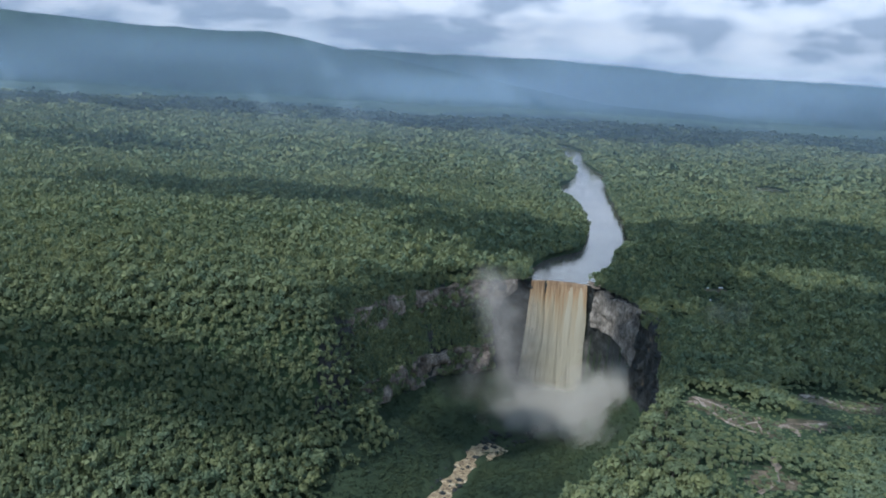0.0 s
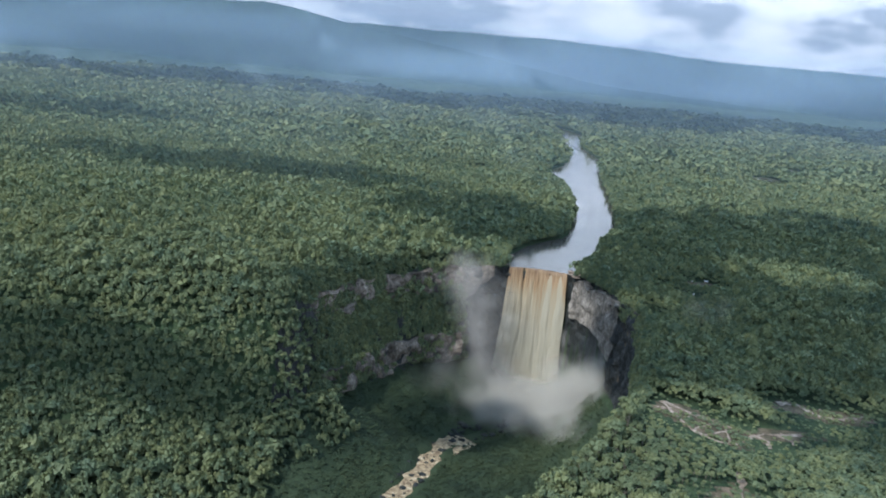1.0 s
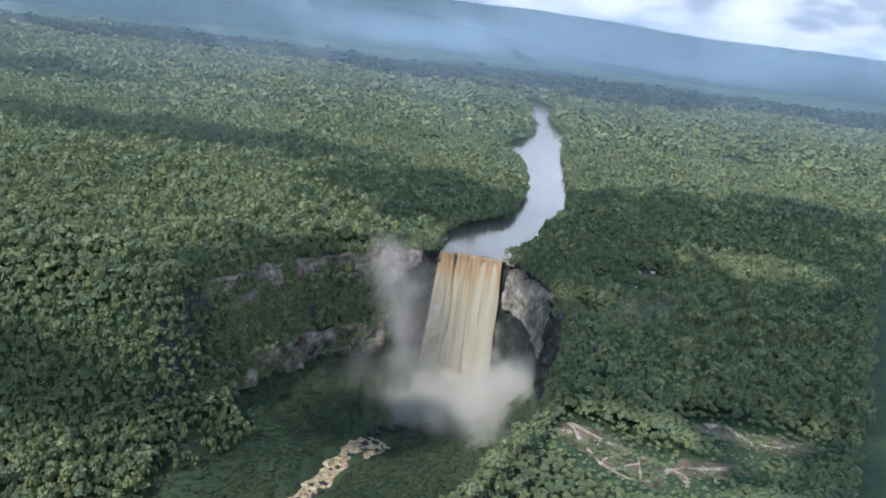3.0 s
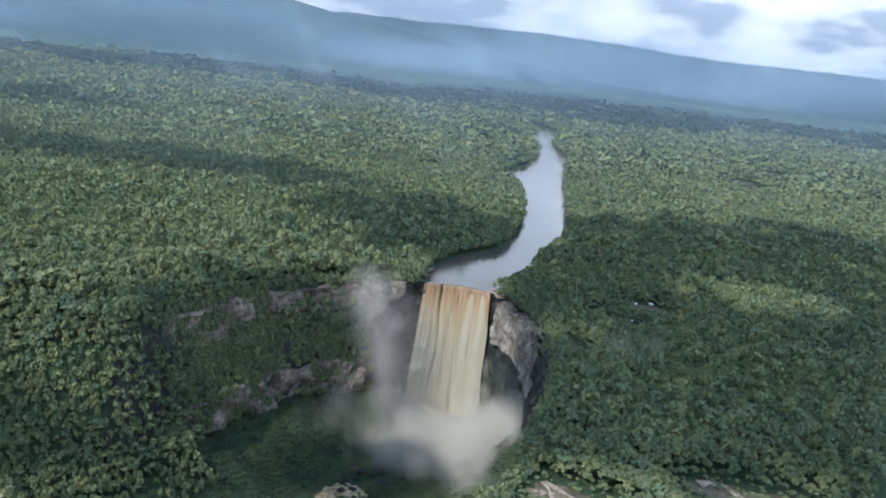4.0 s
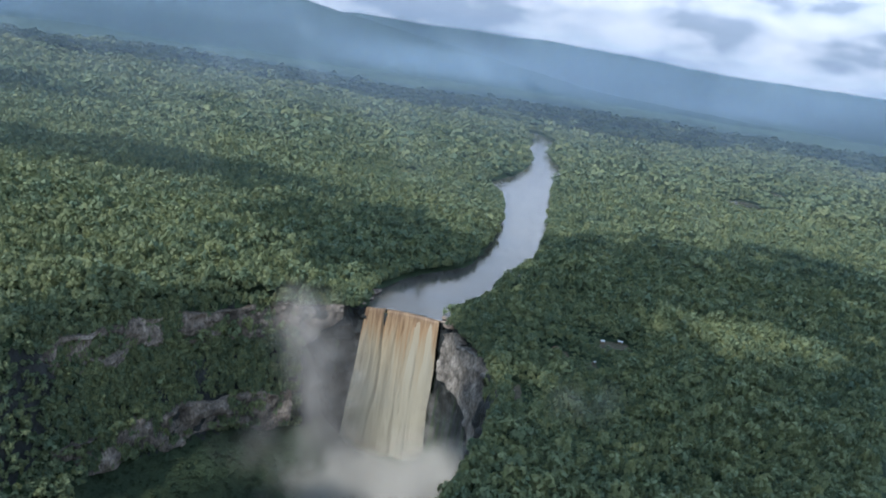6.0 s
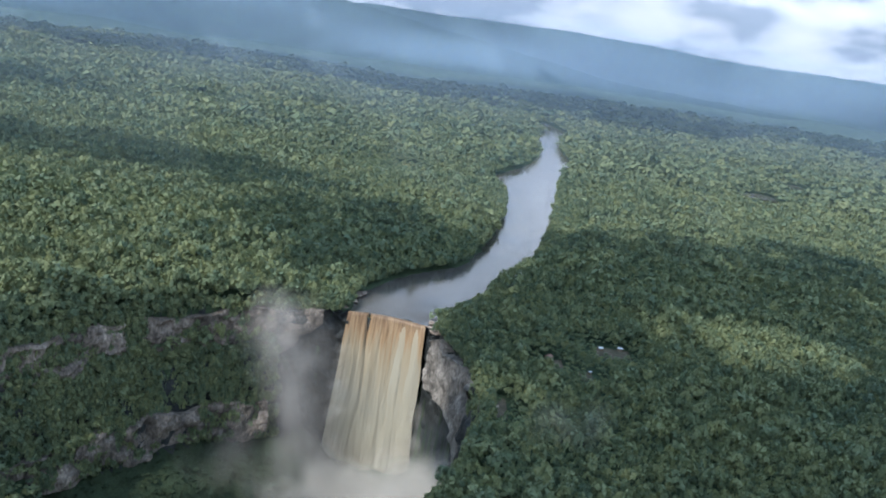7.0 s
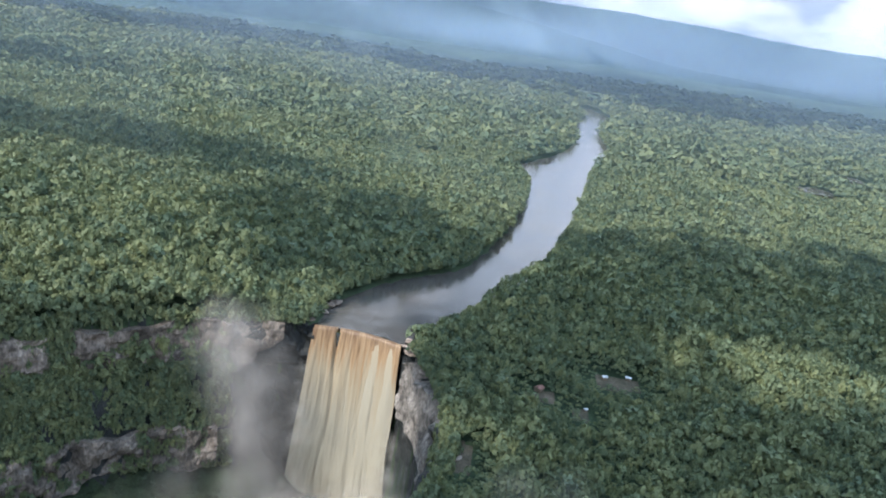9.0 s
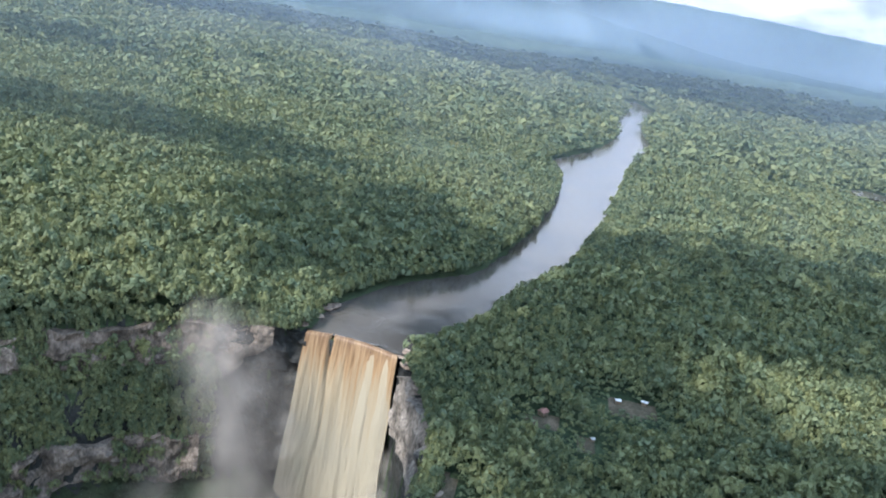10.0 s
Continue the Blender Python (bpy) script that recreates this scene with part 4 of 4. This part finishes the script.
# middle stretch
x, y, z, g, rad, tall = crowns(-820, 820, 720, 1250, 3.8, 1.6, 3.4, 7.5, 12.0, 0.6)
bank = distance(RIVER, x, y, 50) < 8
forest("forest_bank", EDGE, x[bank], y[bank], z[bank], rad[bank], tall[bank], "riverside trees with foliage down to the water", 0.48, None, 0.52, False)
back = bank | (y + rng.uniform(-260, 260, len(x)) > 1230)
dim = back & ~bank
forest("forest_canopy", CARPET, x[~back], y[~back], z[~back], rad[~back], tall[~back], "green rainforest canopy along the river above the falls", 0.66, None, 0.34, False)
hold = [q[dim] for q in (x, y, z, rad, tall)]

# far stretch
x, y, z, g, rad, tall = crowns(-1350, 1350, 1250, 2100, 8.4, 3.6, 6.0, 10, 17, 1.0)
blue = y + rng.uniform(-450, 450, len(x)) > 1950
fx, fy, fz, fr, ft = joined(hold, [q[~blue] for q in (x, y, z, rad, tall)])
forest("forest_canopy", FARC, fx, fy, fz, fr, ft, "far grey-green rainforest canopy", half=0.34, smooth=False)
hold = [q[blue] for q in (x, y, z, rad, tall)]
x, y, z, g, rad, tall = crowns(-1800, 1800, 2100, 3000, 15.0, 7.0, 11.0, 13, 22, 1.0)
fx, fy, fz, fr, ft = joined(hold, (x, y, z, rad, tall))
forest("forest_canopy", FARC, fx, fy, fz, fr, ft, "farthest hazy green rainforest canopy", half=0.26, smooth=False)

# the plateau goes on under the forest towards the south
x, y = scatter(0, 480, -60, 262, 7.0)
ok, z, g = plant(x, y)
ok &= ~inside(GORGE, x, y) & (distance(right, x, y) > 4) & (~in_cone(x, y, 40) | (y < 240))
x, y, z = x[ok], y[ok], z[ok]
forest("forest_canopy", CARPET, x, y, z, rng.uniform(3.0, 5.2, len(x)), rng.uniform(7.0, 12.0, len(x)), "green rainforest canopy on the plateau south of the tracks", 0.66, None, 0.34, False)

# low shrubs on the gorge floor
x, y = scatter(-80, 175, 380, 620, 2.9)
z = height(x, y)
ok = inside(GORGE, x, y) & (z < -64) & (distance(RAPID, x, y) > 11) & (rng.random(len(x)) < 0.8) & (y < 610)
x, y, z = x[ok], y[ok], z[ok]
forest("shrubs", FARC, x, y, z, rng.uniform(1.0, 2.0, len(x)), rng.uniform(0.9, 2.0, len(x)), "low wet shrubs and ferns on the gorge floor", 0.3, M_GRASS)


# scrub on the open ground by the tracks
x, y = scatter(110, 260, 270, 400, 2.0)
ok = cleared(x, y) & ~inside(GORGE, x, y) & (vnoise(x, y, 7, 27) > -0.1) & (rng.random(len(x)) < 0.7)
x, y = x[ok], y[ok]
forest("scrub", MIDDLE, x, y, height(x, y), rng.uniform(0.6, 1.5, len(x)), rng.uniform(0.9, 2.6, len(x)), "low dark scrub bushes between the pale tracks", 0.35)


# ---- single trees on the near rim ----
def tree_meshes(seed):
    """A trunk with limbs, and a crown of lobed clumps, for a tree of unit height."""
    r = random.Random(seed)
    clumps = [(Vector((0, 0, 0.76)), 0.24)]
    for i in range(6):
        a = i * 1.047 + r.uniform(-0.4, 0.4)
        d = r.uniform(0.14, 0.24)
        clumps.append((Vector((d * math.cos(a), d * math.sin(a), r.uniform(0.56, 0.80))), r.uniform(0.13, 0.20)))
    vs, fs, base = [], [], 0
    for i, (c, size) in enumerate(clumps):
        a, f = MIDDLE[(seed + i) % len(MIDDLE)] if i else NEAR[seed % len(NEAR)]
        th = r.uniform(0, 6.28)
        rot = np.array([[math.cos(th), -math.sin(th), 0], [math.sin(th), math.cos(th), 0], [0, 0, 0.8]])
        vs.append(a @ rot.T * size + np.array(c))
        fs.append(f + base)
        base += len(a)
    crown = mesh_from("crown", np.vstack(vs), np.vstack(fs), False)
    crown.materials.append(M_LEAF)
    bm = bmesh.new()
    bmesh.ops.create_cone(bm, cap_ends=True, segments=7, radius1=0.028, radius2=0.012, depth=0.72, matrix=Matrix.Translation((0, 0, 0.34)))
    for c, size in clumps[1:4]:
        a = Vector((0, 0, 0.42))
        d = c - a
        m = Matrix.Translation((a + c) / 2) @ d.to_track_quat("Z", "Y").to_matrix().to_4x4()
        bmesh.ops.create_cone(bm, cap_ends=False, segments=5, radius1=0.012, radius2=0.005, depth=d.length, matrix=m)
    trunk = bpy.data.meshes.new("trunk")
    bm.to_mesh(trunk)
    bm.free()
    trunk.materials.append(M_BARK)
    return trunk, crown


def tree(trunk, crown):
    ob = tagged(new("tree"), "sunlit broad-crowned rainforest tree on the gorge rim", "tree", "trees on the near rim")
    part("trunk", trunk, None, ob)
    part("crown", crown, None, ob)
    return ob


KINDS = [tree(*tree_meshes(i)) for i in range(6)]
for i, (tx, ty, tz, tr, tt) in enumerate(lone):
    m = pose(tx, ty, tz - 0.3, 0, 0, (i * 47) % 360)
    ob = KINDS[i] if i < 6 else copy_thing(KINDS[i % 6], m)
    ob.matrix_basis = m @ Matrix.Diagonal((min(tr * 2.6, tt * 0.95), min(tr * 2.6, tt * 0.95), tt, 1))


# ---- huts on the plateau ----
def hut(x, y, w, d, h, turn, roof=None):
    """A small lodge building: board walls and a tin gable roof."""
    ob = tagged(new("hut"), "small board hut with a white tin gable roof", "hut", "huts by the falls")
    ob.matrix_world = pose(x, y, float(height(np.array([x]), np.array([y]))[0]), 0, 0, turn)
    bm = bmesh.new()
    bmesh.ops.create_cube(bm, size=1, matrix=Matrix.Translation((0, 0, h / 2)) @ Matrix.Diagonal((w, d, h, 1)))
    me = bpy.data.meshes.new("wall")
    bm.to_mesh(me); bm.free()
    part("wall", me, M_BOARD, ob)
    for sgn in (-1, 1):
        bm = bmesh.new()
        bmesh.ops.create_cube(bm, size=1, matrix=Matrix.Translation((0, sgn * d * 0.29, h + d * 0.13)) @ Matrix.Rotation(-sgn * radians(24), 4, "X") @ Matrix.Diagonal((w * 1.15, d * 0.66, 0.08, 1)))
        me = bpy.data.meshes.new("roof")
        bm.to_mesh(me); bm.free()
        part("roof", me, roof or M_TIN, ob)
    return ob


hut(243, 637, 2.3, 2.1, 1.6, 15)
hut(255, 641, 2.7, 1.9, 1.5, -10)
hut(231, 598, 1.6, 1.4, 1.3, 30)
red = hut(211, 612, 3.4, 3.0, 1.8, 55, M_THATCH)
tagged(red, "small hut with a rusty reddish gable roof")

# ---- ponds far to the right ----
for px, py, pa, pb in ((586, 1334, 24, 26), (700, 1506, 17, 24)):
    ang = np.linspace(0, 2 * np.pi, 33)[:-1]
    rr = 1 + 0.2 * vnoise(np.cos(ang) * 3, np.sin(ang) * 3, 1, 5)
    zc = float(height(np.array([px]), np.array([py]))[0]) + 2.5
    v = np.stack([px + pa * rr * np.cos(ang), py + pb * rr * np.sin(ang), 0 * ang + zc], 1)
    v = np.vstack([v, [[px, py, zc]]])
    f = np.array([[i, (i + 1) % 32, 32] for i in range(32)])
    thing("water_pond", mesh_from("water_pond", v, f), M_WATER, "small bright pond among the forest", "pond", kind="structure")


# ---- mist of the falls: fine drops ----
def drops(clouds, label, name, mat):
    """Fine spray as soft six-sided flakes, thick at their middle and gone at the rim: (centre, spread, count, size)."""
    P, Q = [], []
    for c, spread_, n, size in clouds:
        n = int(0.45 * n)
        P.append(np.array(c, float) + np.clip(rng.normal(0, 1, (n, 3)), -2.2, 2.2) * np.array(spread_, float))
        Q.append(2.1 * size * rng.uniform(0.6, 1.4, n))
    P, Q = np.vstack(P), np.concatenate(Q)
    P[:, 2] = np.maximum(P[:, 2], FLOOR + 1.5 + 0.5 * Q)
    # all flakes are turned much the same way so the light falls on them evenly
    n = np.array([-0.35, -0.75, 0.50]) + rng.normal(0, 0.16, (len(P), 3))
    n /= np.linalg.norm(n, axis=1)[:, None]
    e1 = np.cross(n, [0.3, 0.1, 1.0])
    e1 /= np.linalg.norm(e1, axis=1)[:, None]
    e2 = np.cross(n, e1)
    th = rng.uniform(0, 6.283, len(P))[:, None] + np.arange(6) * 1.0472
    rim = P[:, None] + (e1[:, None] * np.cos(th)[..., None] + e2[:, None] * np.sin(th)[..., None]) * Q[:, None, None]
    v = np.concatenate([P[:, None], rim], 1)
    fan = np.array([[0, k + 1, (k + 1) % 6 + 1] for k in range(6)])
    f = (np.arange(len(P)) * 7)[:, None, None] + fan
    me = mesh_from(name, v.reshape(-1, 3), f.reshape(-1, 3), True)
    me.attributes.new("soft", "FLOAT", "POINT").data.foreach_set("value", np.tile(np.array([1, 0, 0, 0, 0, 0, 0], np.float32), len(P)))
    thing(name, me, mat, label, "mist", kind="stuff")


drops([((114, 611, -100), (26, 12, 3), 260, 6.5),
       ((116, 607, -96), (22, 9, 5), 280, 6.5),
       ((119, 611, -89), (16, 5, 5), 80, 6.0),
       ((97, 632, -60), (2.5, 2.5, 20), 30, 3.0),
       ((92, 590, -100), (16, 11, 2), 100, 6.0),
       ((134, 584, -98), (21, 15, 3), 160, 6.5),
       ((150, 588, -84), (12, 15, 12), 240, 7.0),
       ((147, 632, -70), (2, 2, 16), 40, 4.0),
       ((162, 570, -64), (5, 14, 13), 150, 6.0),
       ((156, 586, -86), (9, 16, 10), 170, 7.0),
       ((152, 556, -94), (9, 14, 6), 120, 7.0)], "pale spray cloud rising from the foot of the waterfall", "mist", M_MIST)
drops([((82, 620, -88), (14, 8, 12), 220, 7.5),
       ((68, 622, -54), (15, 5, 18), 360, 7.5),
       ((67, 624, -18), (13, 4, 10), 260, 6.5),
       ((63, 626, 2), (8, 4, 6), 120, 5.5),
       ((50, 604, -82), (20, 12, 12), 230, 8.0),
       ((203, 494, 24), (11, 4, 5), 24, 4.5)], "thin grey spray drifting up the cliff beside the falls", "drifting_spray", M_HAZE)

# ---- clouds above the plateau, placed out of view, which shade it in bands ----
def cloud(cx, cy, a, b, turn, seed, h=520.0):
    """A flat-based cumulus whose shade falls about (cx, cy)."""
    r = np.random.default_rng(seed)
    off = SUN_TO * (h / SUN_TO.z)
    vs, fs, base = [], [], 0
    size0 = 0.30 * min(a, b)
    n = int(5.0 * a * b / size0 ** 2) + 30
    for i in range(n):
        w, q = r.uniform(0, 6.283), math.sqrt(r.uniform(0, 1)) * (0.86 + 0.2 * math.sin(3 * i))
        u, v = q * math.cos(w), q * math.sin(w)
        size = size0 * r.uniform(0.55, 1.25) * (1.1 - 0.45 * q)
        A, F = PUFF[int(r.integers(0, len(PUFF)))]
        px = cx + off.x + u * a * math.cos(turn) - v * b * math.sin(turn)
        py = cy + off.y + u * a * math.sin(turn) + v * b * math.cos(turn)
        vs.append(A * np.array([size, size, size * 0.6]) + np.array([px, py, h + r.uniform(0, 0.25) * size]))
        fs.append(F + base)
        base += len(A)
    thing("shade_cloud", mesh_from("cloud", np.vstack(vs), np.vstack(fs), True), M_CLOUD, "white cumulus cloud out of view, placed to shade the ground below", "cloud", kind="structure")


cloud(-590, 1440, 235, 100, -0.2, 1)
cloud(-200, 985, 280, 80, -0.12, 2)
cloud(88, 795, 112, 112, 0.35, 3)
cloud(420, 850, 270, 105, 0.15, 4)
cloud(222, 672, 90, 124, 0.0, 5)
cloud(330, 500, 230, 132, -0.08, 9)
cloud(192, 432, 92, 60, -0.2, 14)
cloud(250, 596, 98, 76, 0.0, 16)
cloud(430, 588, 170, 60, 0.0, 17)
cloud(485, 695, 105, 90, 0.0, 18)
cloud(340, 752, 140, 46, 0.0, 19)
cloud(250, 468, 85, 42, 0.0, 21)
cloud(166, 492, 56, 46, 0.3, 20)
# next three: added only to darken the left slope, gorge floor and left wall
cloud(-205, 452, 135, 34, -0.1, 10)
cloud(-6, 492, 60, 34, 0.3, 11)
cloud(-12, 572, 74, 23, 0.756, 15)
cloud(292, 350, 92, 46, -0.1, 13)
cloud(-860, 2450, 520, 300, -0.25, 6)
cloud(500, 2850, 2700, 760, 0.0, 7, 800)
